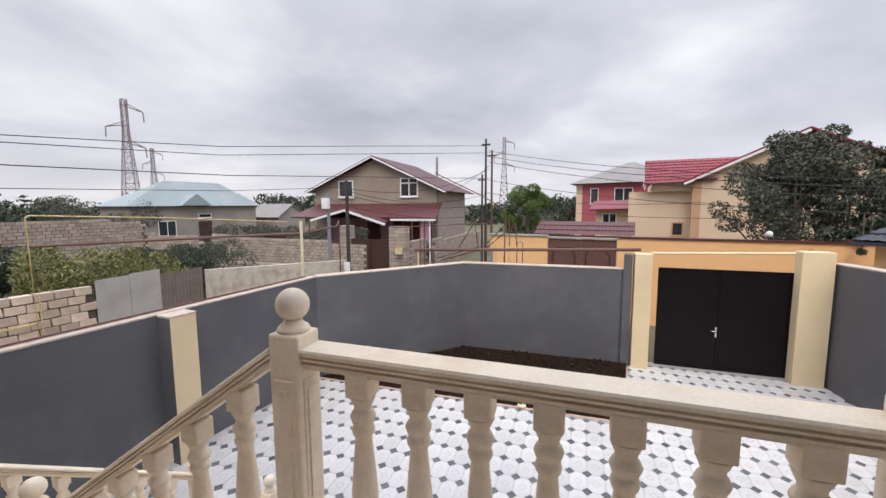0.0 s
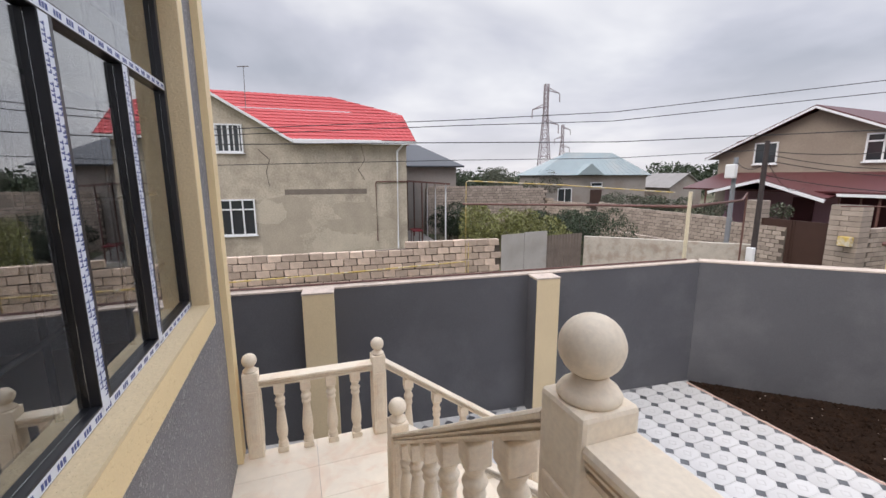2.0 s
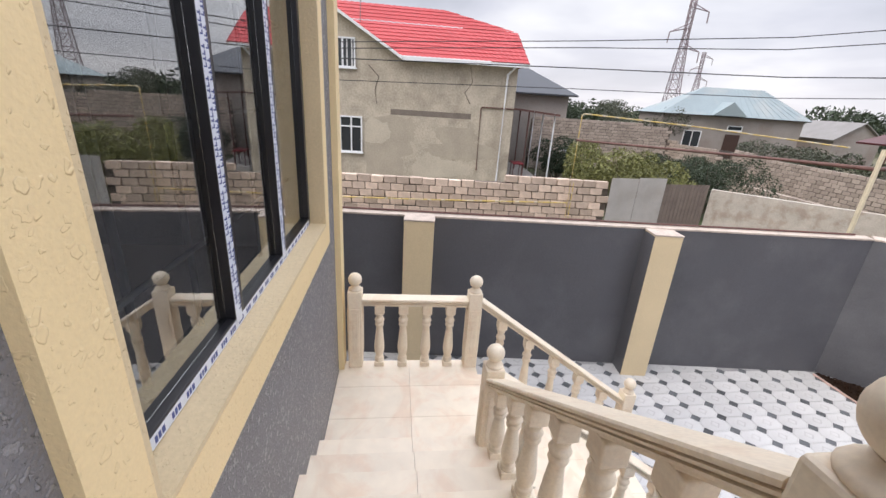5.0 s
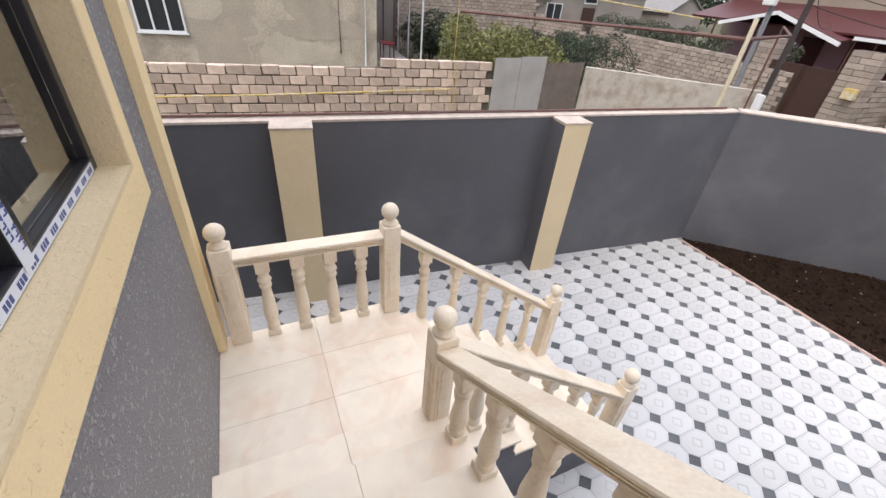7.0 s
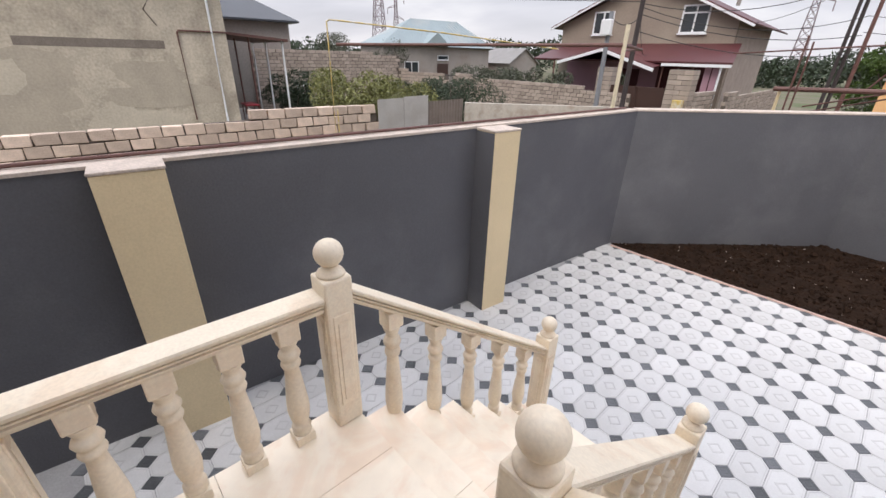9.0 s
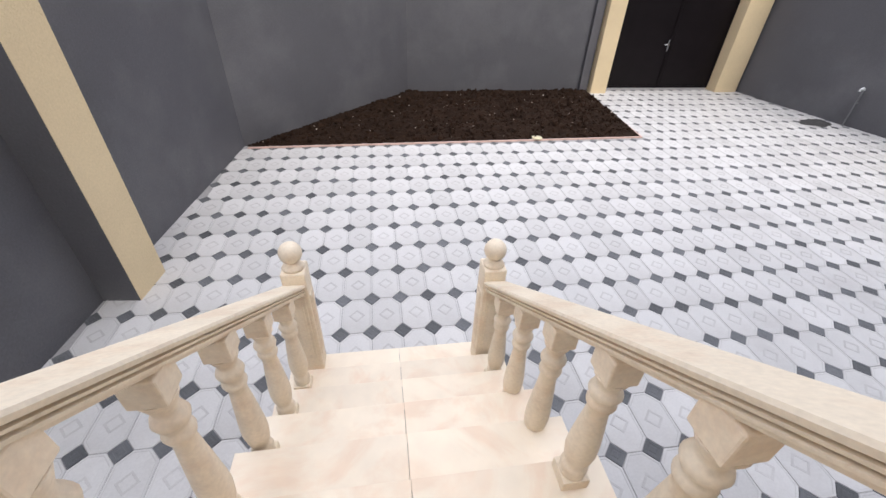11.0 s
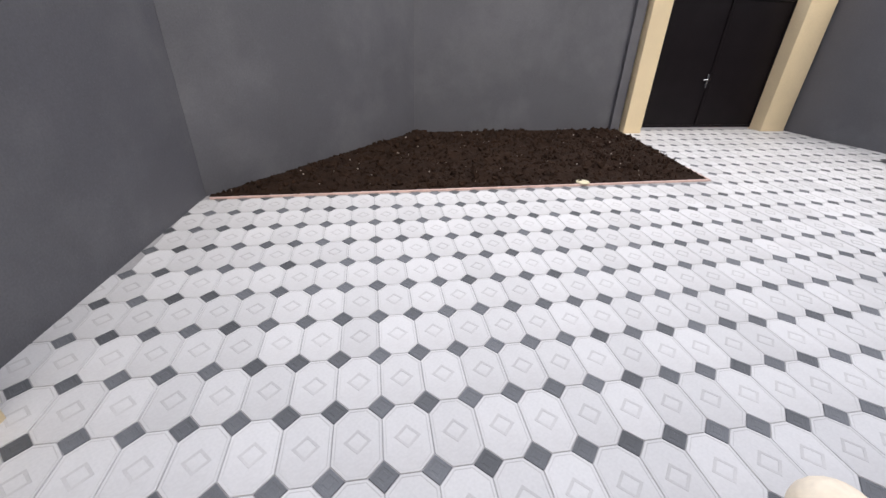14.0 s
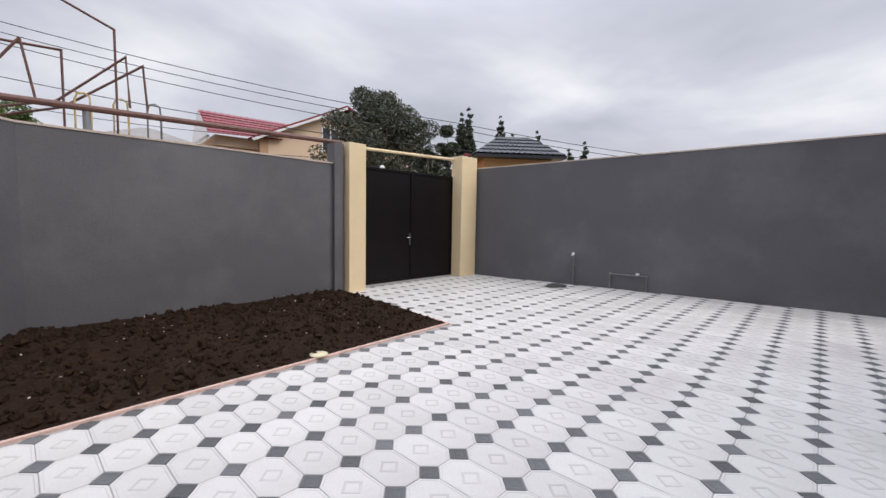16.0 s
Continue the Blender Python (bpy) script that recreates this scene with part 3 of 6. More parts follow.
for xa, xb in ((-0.73, -0.30), (-0.298, 0.13), (0.132, XL)):
    for ya, yb in ((HY + 0.002, 0.74), (0.742, 1.475)):
        slab_piece([(xa, ya), (xb, ya), (xb, yb), (xa, yb)], L2, 0.038)
for i in range(7):
    y0 = 1.455 + i * t_lo
    y1 = y0 + t_lo + 0.02
    z = L2 - r_lo * (i + 1)
    a0, b0 = lo_x(y0)
    a1, b1 = lo_x(y1)
    m0, m1 = (a0 + b0) / 2, (a1 + b1) / 2
    slab_piece([(a0, y0), (m0, y0), (m1, y1), (a1, y1)], z, 0.028, "tread")
    slab_piece([(m0 + 0.002, y0), (b0, y0), (b1, y1), (m1 + 0.002, y1)], z, 0.028, "tread")
for i in range(8):
    y0 = 1.452 + i * t_lo
    a0, b0 = lo_x(y0)
    slab_piece([(a0 + 0.032, y0), (b0 - 0.032, y0), (b0 - 0.032, y0 + 0.018), (a0 + 0.032, y0 + 0.018)], L2 - r_lo * i - 0.039, r_lo - 0.04, "riser")

# ---- balustrade ----
BAL_PROF = [(0.040, 0.0), (0.040, 0.012), (0.034, 0.022), (0.042, 0.035), (0.036, 0.048), (0.030, 0.055), (0.040, 0.085), (0.046, 0.13), (0.045, 0.17), (0.038, 0.25), (0.031, 0.32), (0.028, 0.355), (0.036, 0.362), (0.040, 0.375), (0.036, 0.388), (0.030, 0.395), (0.038, 0.405), (0.044, 0.420), (0.038, 0.435), (0.030, 0.442), (0.030, 0.455), (0.044, 0.485), (0.044, 0.49)]


def baluster(x, y, z, h=0.66):
    """One turned baluster from its square foot to its square head."""
    t = thing("baluster", x, y, z, 5.9, "turned beige cast stone baluster on a marble step", "baluster", "stair balusters")
    part("foot", cube(-0.05, 0.05, -0.05, 0.05, 0, 0.055, 0.004), STONE, t)
    part("shaft", lathe(bmesh.new(), [(r * 1.18, q * (h - 0.16) / 0.49) for r, q in BAL_PROF], 20, 0, 0, 0.055), STONE, t)
    part("head", cube(-0.05, 0.05, -0.05, 0.05, h - 0.105, h, 0.006), STONE, t)
    return t


def newel(x, y, z, h=0.90, rz=5.9, w=0.145):
    t = thing("newel_post", x, y, z, rz, "beige cast stone newel post with a ball finial", "newel post", "stair newel posts")
    bm = bmesh.new()
    box(bm, -w / 2, w / 2, -w / 2, w / 2, 0, h, 0.012)
    part("shaft", bm, STONE, t)
    for k in range(4):
        m = Matrix.Rotation(k * math.pi / 2, 4, "Z")
        bm = bmesh.new()
        box(bm, -w / 2 + 0.026, w / 2 - 0.026, -w / 2 - 0.006, -w / 2 + 0.004, 0.15, h - 0.19, 0.004, m)
        box(bm, -w / 2 + 0.045, w / 2 - 0.045, -w / 2 - 0.011, -w / 2 - 0.0065, 0.19, h - 0.23, 0.003, m)
        part("side_panel", bm, STONE, t)
    part("neck", lathe(bmesh.new(), [(0.066, 0.001), (0.068, 0.010), (0.060, 0.022), (0.042, 0.034), (0.036, 0.050)], 20, 0, 0, h), STONE, t)
    R = 0.069
    prof = [(R * math.sin(a), R - R * math.cos(a)) for a in [math.pi * (0.16 + 0.83 * i / 12) for i in range(13)]]
    part("ball", lathe(bmesh.new(), prof, 24, 0, 0, h + 0.042), STONE, t, smooth=True)
    return t


def rail(name, a, b, label="moulded beige cast stone handrail"):
    """A moulded rail from a to b, the middle of its underside."""
    a, b = Vector(a), Vector(b)
    t = thing(name, a.x, a.y, a.z, 0, label, "handrail", "stair handrails")
    d = b - a
    side = Vector((d.y, -d.x, 0)).normalized()
    half = [(0.048, 0.0), (0.048, 0.014), (0.057, 0.015), (0.059, 0.026), (0.044, 0.029), (0.044, 0.036), (0.060, 0.037), (0.063, 0.047), (0.047, 0.050), (0.047, 0.056), (0.067, 0.058), (0.070, 0.074), (0.064, 0.084)]
    low = [(-u, v) for u, v in half[:6]] + [(u, v) for u, v in half[:6][::-1]]
    top = [(-u, v + 0.0005) for u, v in half[6:]] + [(u, v + 0.0005) for u, v in half[6:][::-1]]
    for name_, sec in (("rail_base", low), ("rail_cap", top)):
        bm = bmesh.new()
        r0 = [bm.verts.new(side * u + Vector((0, 0, v))) for u, v in sec]
        r1 = [bm.verts.new(d + side * u + Vector((0, 0, v))) for u, v in sec]
        for j in range(len(sec)):
            k = (j + 1) % len(sec)
            bm.faces.new((r0[j], r0[k], r1[k], r1[j]))
        bm.faces.new(r0[::-1])
        bm.faces.new(r1)
        bmesh.ops.recalc_face_normals(bm, faces=bm.faces[:])
        part(name_, bm, STONE, t)
    return t


RH = 0.735
PA, PB, PC = (-3.80, 0.56, L2), (-3.90, 1.79, L2), (-2.66, 1.84, L2)
PD, PE = (-4.04, 3.74, L2 / 8), (-2.81, 3.78, L2 / 8)
PF, PG = (-0.50, 1.99, L1), (1.50, 2.19, L1)
for p in (PA, PB, PC, PD, PE, PF, PG):
    newel(*p)


def plan(p):
    """The point in the stairs' own plan."""
    c, s = math.cos(radians(HR)), math.sin(radians(HR))
    return c * (p.x - HX) + s * (p.y - HYO), -s * (p.x - HX) + c * (p.y - HYO)


def flight(a, b, n, drop_a=0.0, drop_b=0.0, hs=None, shift=0.0):
    """A rail from post a to post b with n balusters between, each standing on its own step."""
    va, vb = Vector(a), Vector(b)
    d = vb - va
    u = Vector((d.x, d.y, 0)).normalized() * 0.074
    sa = va + Vector((u.x, u.y, RH - drop_a))
    sb = vb + Vector((-u.x, -u.y, RH - drop_b))
    rail("handrail", sa, sb)
    for i in range(n):
        k = (i + 1) / (n + 1) + shift * (1 - i / n)
        p = va.lerp(vb, k)
        top = sa.z + (sb.z - sa.z) * ((p - va).xy.length - 0.074) / (d.xy.length - 0.148)
        foot = hs(p) if hs else p.z
        baluster(p.x, p.y, foot, top - foot + 0.012)


def step_up(p):
    return L2 + r_up * max(0, min(8, math.floor((plan(p)[0] + 0.02 - XL) / t_up + 1)))


def step_lo(p):
    return L2 - r_lo * max(0, min(7, math.floor((plan(p)[1] - 1.455 + 0.02) / t_lo + 1)))


flight(PA, PB, 4)
flight(PC, PF, 6, -0.015, -0.02, step_up)
flight(PF, PG, 7, -0.025, -0.025, shift=0.035)
flight(PB, PD, 5, 0.0, 0.0, step_lo)
flight(PC, PE, 5, 0.0, 0.0, step_lo)
PH = (3.4, 2.40, L1)
flight(PG, PH, 7)
newel(*PH)

# ---- gate ----
GA = 5.4
gate = thing("double_gate", 1.42, 12.60, 0.0, GA, "closed dark brown double-leaf steel gate with a lever handle", "gate")
GW = 2.90
for k, (a, b) in enumerate(((0.01, GW / 2 - 0.003), (GW / 2 + 0.003, GW - 0.01))):
    leaf = part("leaf", cube(a, b, -0.02, 0.0, 0.03, 2.62, 0.002), STEEL_BROWN, gate)
    bm = bmesh.new()
    for q in ((a, a + 0.05, 0.03, 2.62), (b - 0.05, b, 0.03, 2.62)):
        box(bm, q[0], q[1], -0.045, -0.0205, q[2], q[3], 0.003)
    for z in (0.03, 2.57):
        box(bm, a + 0.051, b - 0.051, -0.045, -0.0205, z, z + 0.05, 0.003)
    part("leaf_frame", bm, STEEL_BROWN, leaf)
part("lock_plate", cube(GW / 2 - 0.105, GW / 2 - 0.065, -0.052, -0.046, 0.90, 1.16, 0.002), CHROME, gate, "steel lock plate")
bm = tube(bmesh.new(), [(GW / 2 - 0.085, -0.05, 1.06), (GW / 2 - 0.085, -0.095, 1.06), (GW / 2 - 0.225, -0.095, 1.055)], 0.009)
part("lever_handle", bm, CHROME, gate, "chrome lever handle", smooth=True)
gp = thing("gate_top_pipe", 1.25, 12.55, 2.98, GA, "cream painted pipe spanning between gate pillars", "pipe")
part("pipe", tube(bmesh.new(), [(0.0, 0, 0), (3.05, 0, 0.10)], 0.035), CREAM, gp)


# ---- soil bed ----
SOILPOLY = [(-6.20, 8.25), (0.83, 9.10), (0.76, 12.22), (-3.64, 11.70)]


def inside(x, y, poly):
    """How far the point lies inside the polygon; negative outside."""
    best = 99.0
    for i, a in enumerate(poly):
        b = poly[(i + 1) % len(poly)]
        dx, dy = b[0] - a[0], b[1] - a[1]
        best = min(best, (dx * (y - a[1]) - dy * (x - a[0])) / math.hypot(dx, dy))
    return best


def soil_height(x, y):
    d = inside(x, y, SOILPOLY)
    h = min(1.0, max(0.0, d / 0.5)) * 0.05 + 0.008
    h += 0.045 * max(0.0, min(1.0, (y - 8.8 - 0.14 * x) / 2.2))
    h += min(1, max(0, d * 4)) * (0.10 * noise.noise(Vector((x * 1.5, y * 1.5, 3))) + 0.055 * noise.noise(Vector((x * 5, y * 5, 7))) + 0.030 * noise.noise(Vector((x * 15, y * 15, 9))))
    return max(0.004, h)


soil = thing("soil_bed", -2.5, 10.0, 0.0, 0, "freshly dug dark brown soil heaped beside the grey wall", "soil", kind="structure")
bm = bmesh.new()
st = 0.045
nx, ny = int(7.4 / st), int(4.4 / st)
grid = {}
for i in range(nx):
    for j in range(ny):
        x, y = -6.2 + i * st, 8.0 + j * st
        if inside(x, y, SOILPOLY) > -0.03:
            grid[i, j] = bm.verts.new((x + 2.5, y - 10.0, soil_height(x, y)))
for (i, j), v in grid.items():
    q = [grid.get(k) for k in ((i, j), (i + 1, j), (i + 1, j + 1), (i, j + 1))]
    if all(q):
        bm.faces.new(q)
part("heaped_soil", bm, SOIL, soil, smooth=True)


def clods(bm, count, poly, r0, r1, seed):
    rng = random.Random(seed)
    n = 0
    while n < count:
        x, y = rng.uniform(-6.1, 1.0), rng.uniform(8.0, 12.3)
        if inside(x, y, poly) < 0.03:
            continue
        n += 1
        r = rng.uniform(r0, r1) * rng.uniform(0.5, 1)
        m = Matrix.Translation((x + 2.5, y - 10.0, soil_height(x, y) + r * 0.25)) @ Euler((rng.random() * 6, rng.random() * 6, 0)).to_matrix().to_4x4() @ Matrix.Diagonal((r, r * rng.uniform(0.6, 1), r * rng.uniform(0.5, 0.9), 1))
        ps = [m @ Vector(p) for p in ((1, 0, 0), (-1, 0.1, 0), (0, 1, 0.1), (0.1, -1, 0), (0, 0, 1), (0, 0.1, -1))]
        vs = [bm.verts.new(p) for p in ps]
        for a, b, c in ((0, 2, 4), (2, 1, 4), (1, 3, 4), (3, 0, 4), (2, 0, 5), (1, 2, 5), (3, 1, 5), (0, 3, 5)):
            bm.faces.new((vs[a], vs[b], vs[c]))


bm = bmesh.new()
clods(bm, 3600, SOILPOLY, 0.010, 0.045, 4)
clods(bm, 420, SOILPOLY, 0.045, 0.085, 14)
part("clods", bm, SOIL, soil, "loose dark clods", "stuff")
bm = bmesh.new()
clods(bm, 110, SOILPOLY, 0.008, 0.024, 9)
part("pebbles", bm, CAP, soil, "pale stones and chips in the soil", "stuff")
edge = thing("bed_edging", -6.12, 8.21, 0.0, 0, "thin pinkish mortar edging between tiles and soil", "edging", kind="structure")
EDGE_PINK = mat("pinkish_mortar", (0.62, 0.44, 0.38), 0.9, 0.2, 6, 50, 0.5, 0.004)
for a, b in (((0, 0), (6.97, 0.84)), ((6.97, 0.84), (6.92, 3.86))):
    d = Vector((b[0] - a[0], b[1] - a[1]))
    m = Matrix.Translation((a[0], a[1], 0)) @ Matrix.Rotation(math.atan2(d.y, d.x), 4, "Z")
    part("edge_strip", cube(0.001, d.length - 0.03, 0.0, 0.028, -0.02, 0.022, 0.004, m), EDGE_PINK, edge)
disc = thing("lid", -1.20, 8.87, soil_height(-1.20, 8.87) + 0.004, 12, "round pale yellow plastic lid lying on the dark soil", "lid")
part("disc", lathe(bmesh.new(), [(0.085, 0.0), (0.095, 0.006), (0.095, 0.018), (0.07, 0.024), (0.0005, 0.024)], 24, 0, 0, 0.0), mat("pale_yellow_plastic", (0.62, 0.56, 0.38), 0.5, 0.08, 8, 60, 0.0), disc, smooth=False)

# ---- tap and water pipe on the east wall ----


def on_east(y):
    k = (12.80 - y) / (12.80 - 7.99)
    return 4.93 + k * (6.24 - 4.93)


tap = thing("water_tap", on_east(10.0) - 0.06, 10.0, 0.0, 0, "thin grey standpipe with a white plastic tap at the grey wall", "tap")
part("standpipe", tube(bmesh.new(), [(0, 0, -0.01), (0, 0, 0.72)], 0.014), GPIPE, tap)
part("elbow", tube(bmesh.new(), [(0, 0, 0.721), (-0.005, 0, 0.75), (-0.05, -0.02, 0.765), (-0.10, -0.03, 0.74), (-0.105, -0.03, 0.70)], 0.021), WHITE, tap, "white plastic elbow")
part("clip", cube(-0.018, 0.06, -0.015, 0.015, 0.45, 0.475, 0.003), GPIPE, tap)
ya, yb = 9.20, 8.47
pp = thing("water_pipe", on_east(ya) - 0.06, ya, 0.0, 0, "grey pipe bent into a low bridge along the wall foot", "pipe")
dx, dy = on_east(yb) - on_east(ya), yb - ya
part("pipe", tube(bmesh.new(), [(0, 0, -0.01), (0, 0, 0.34), (dx, dy, 0.34), (dx, dy, -0.01)], 0.015), GPIPE, pp)
part("joint", cube(-0.024, 0.024, -0.024, 0.024, 0.316, 0.364, 0.006), GPIPE, pp)
part("joint", cube(dx - 0.024, dx + 0.024, dy - 0.024, dy + 0.024, 0.316, 0.364, 0.006), GPIPE, pp)
part("valve", cube(dx * 0.75 - 0.02, dx * 0.75 + 0.02, dy * 0.75 - 0.03, dy * 0.75 + 0.03, 0.357, 0.395, 0.004), WHITE, pp, "small white valve knob")
dr = thing("drain_patch", 5.12, 10.15, 0.0, 20, "dark wet unfinished patch round a missing tile", "drain")
bm = bmesh.new()
rng = random.Random(5)
ring = [bm.verts.new((math.cos(a) * 0.40 * rng.uniform(0.7, 1.1), math.sin(a) * 0.24 * rng.uniform(0.7, 1.2), 0.008)) for a in [i * math.tau / 22 for i in range(22)]]
bm.faces.new(ring)
part("cement_patch", bm, mat("dark_wet_cement", (0.055, 0.053, 0.052), 0.6, 0.4, 9, 40, 0.6, 0.006), dr)

# ---- block walls outside ----


def block_wall(name, p, q, z0, tops, bw, bh, label, material=BLOCK, thick=0.20, seed=1, rough=0.012, group=""):
    """A wall of roughly laid blocks from p to q; tops are its heights at both ends."""
    t = thing(name, p[0], p[1], z0, math.degrees(math.atan2(q[1] - p[1], q[0] - p[0])), label, "wall", "", "structure")
    length = math.hypot(q[0] - p[0], q[1] - p[1])
    rng = random.Random(seed)
    ha, hb = tops[0] - z0, tops[1] - z0
    bm = bmesh.new()
    prism(bm, [(0, -thick + 0.03), (length, -thick + 0.03), (length, -0.045), (0, -0.045)], 0.0, [ha - bh * 0.6, hb - bh * 0.6, hb - bh * 0.6, ha - bh * 0.6])
    part("mortar", bm, MORTAR, t)
    row, z = 0, 0.0
    made = 0
    bm_rest = bmesh.new()
    base = [bpy.data.meshes.new("block") for _ in range(6)]
    for k, me in enumerate(base):
        b = bmesh.new()
        r2 = random.Random(seed * 7 + k)
        vs = [b.verts.new((x + r2.uniform(-0.012, 0.012), y, zz + r2.uniform(-0.010, 0.010))) for zz in (0.012, bh - 0.012) for y in (-thick, 0.0) for x in (0.014, bw - 0.014)]
        for f in ((0, 2, 3, 1), (4, 5, 7, 6), (0, 1, 5, 4), (2, 6, 7, 3), (0, 4, 6, 2), (1, 3, 7, 5)):
            b.faces.new([vs[i] for i in f])
        bmesh.ops.bevel(b, geom=b.edges[:], offset=0.008, segments=1, affect="EDGES")
        b.to_mesh(me)
        b.free()
        me.materials.append(material)
    total = int(max(ha, hb) / bh * length / bw)
    while z < max(ha, hb) - bh * 0.4:
        x = -(row % 2) * bw * 0.5 + rng.uniform(-0.05, 0.05)
        while x < length:
            top = ha + (hb - ha) * (x + bw / 2) / length
            if z + bh * 0.6 < top and x > -bw * 0.3 and x + bw * 0.7 < length:
                keep = total <= 330 or z > max(ha, hb) - bh * (330.0 * bw / length)
                y = rng.uniform(-0.004, rough)
                if keep and made < 330:
                    made += 1
                    o = new("block", rng.choice(base))
                    o.location = (x, y, z + rng.uniform(-0.006, 0.006))
                    o.parent = t
                else:
                    box(bm_rest, x + 0.014, x + bw - 0.014, -thick, y, z + 0.012, z + bh - 0.012)
            x += bw + rng.uniform(-0.004, 0.012)
        z += bh
        row += 1
    if bm_rest.verts:
        part("blocks", bm_rest, material, t, "", "stuff")
    else:
        bm_rest.free()
    return t


block_wall("block_wall", (-13.3, 6.96), (-13.3, -7.0), -0.16, (1.96, 1.74), 0.42, 0.24, "rough shell limestone block wall with thick mortar joints", seed=3, rough=0.02)
sh = thing("sheet_fence", -13.3, 7.0, -0.16, 101, "tall weathered grey metal sheets in the block wall", "fence")
for k, (a, b, h, m_) in enumerate(((0.0, 1.0, 2.28, SHEET), (1.015, 2.05, 2.31, SHEET))):
    part("metal_sheet", cube(a, b, 0.0, 0.012, 0, h, 0.002), m_, sh)
    part("sheet_frame", tube(bmesh.new(), [(a + 0.02, 0.03, 0.02), (a + 0.02, 0.03, h - 0.02), (b - 0.02, 0.03, h - 0.02), (b - 0.02, 0.03, 0.02)], 0.015, 6), SHEET_D, sh)
bm = bmesh.new()
cs = fence_x = 0
vs = []
for i in range(49):
    xx = 2.06 + i * 1.75 / 48
    yy = 0.02 + 0.012 * math.sin(i * math.tau / 4)
    vs.append([bm.verts.new((xx, yy, 0)), bm.verts.new((xx, yy, 2.12)), bm.verts.new((xx, yy + 0.004, 2.12)), bm.verts.new((xx, yy + 0.004, 0))])
for a, b in zip(vs, vs[1:]):
    for j in range(4):
        bm.faces.new((a[j], a[(j + 1) % 4], b[(j + 1) % 4], b[j]))
bm.faces.new(vs[0])
bm.faces.new(vs[-1][::-1])
part("corrugated_sheet", bm, SHEET_D, sh, "rusty corrugated sheet")
pw = thing("plastered_wall", -14.0, 10.82, -0.16, 59, "low street wall with patchy pale plaster over blocks", "wall", kind="structure")
PATCHY = mat("patchy_pale_plaster", (0.46, 0.42, 0.37), 0.9, 0.2, 3, 30, 0.7, 0.01, stain=(0.36, 0.30, 0.25), stain_scale=2.2)
part("wall_body", prism(bmesh.new(), [(0, 0), (5.8, 0), (5.8, 0.2), (0, 0.2)], 0, [1.98, 1.90, 1.90, 1.98]), PATCHY, pw)

# thin yellow gas pipe on posts along the lane
yp = thing("gas_pipe", -13.18, 5.62, -0.16, 0, "thin yellow gas pipe rising by the block wall", "pipe")
part("riser_pipe", tube(bmesh.new(), [(0, 0, 0), (0, 0, 4.15), (0.0, 0.08, 4.2), (0.4, 3.2, 4.05), (1.0, 7.6, 3.75)], 0.019), YPIPE, yp)
part("riser_pipe", tube(bmesh.new(), [(0.0, 0.10, 0), (0.0, 0.10, 2.1)], 0.016), YPIPE, yp)
part("wall_pipe", tube(bmesh.new(), [(0.0, -0.02, 1.40), (0.0, -5.0, 1.22), (0, -12.0, 1.05)], 0.024), YPIPE, yp)
yq = thing("cream_pipe_post", -6.9, 8.6, -0.16, 0, "cream painted steel pipe post behind the yard wall", "post")
part("post", tube(bmesh.new(), [(0, 0, 0), (0.02, 0.0, 4.03)], 0.038), mat("cream_pipe_paint", (0.62, 0.55, 0.40), 0.5, 0.15, 6, 40, 0.1, 0.002), yq)
oc = thing("overhead_pipe", -6.9, 8.6, 0, 0, "brown steel pipe carried on posts over the lane", "pipe")
part("pipe", tube(bmesh.new(), [(-3.6, -3.9, 3.45), (-1.2, -1.0, 3.52), (0, 0, 3.55), (-1.5, 3.2, 3.55), (-4.1, 6.5, 3.6)], 0.028), RUST, oc)
part("pipe_post", tube(bmesh.new(), [(-4.1, 6.5, -0.16), (-4.1, 6.5, 3.57)], 0.03), RUST, oc)

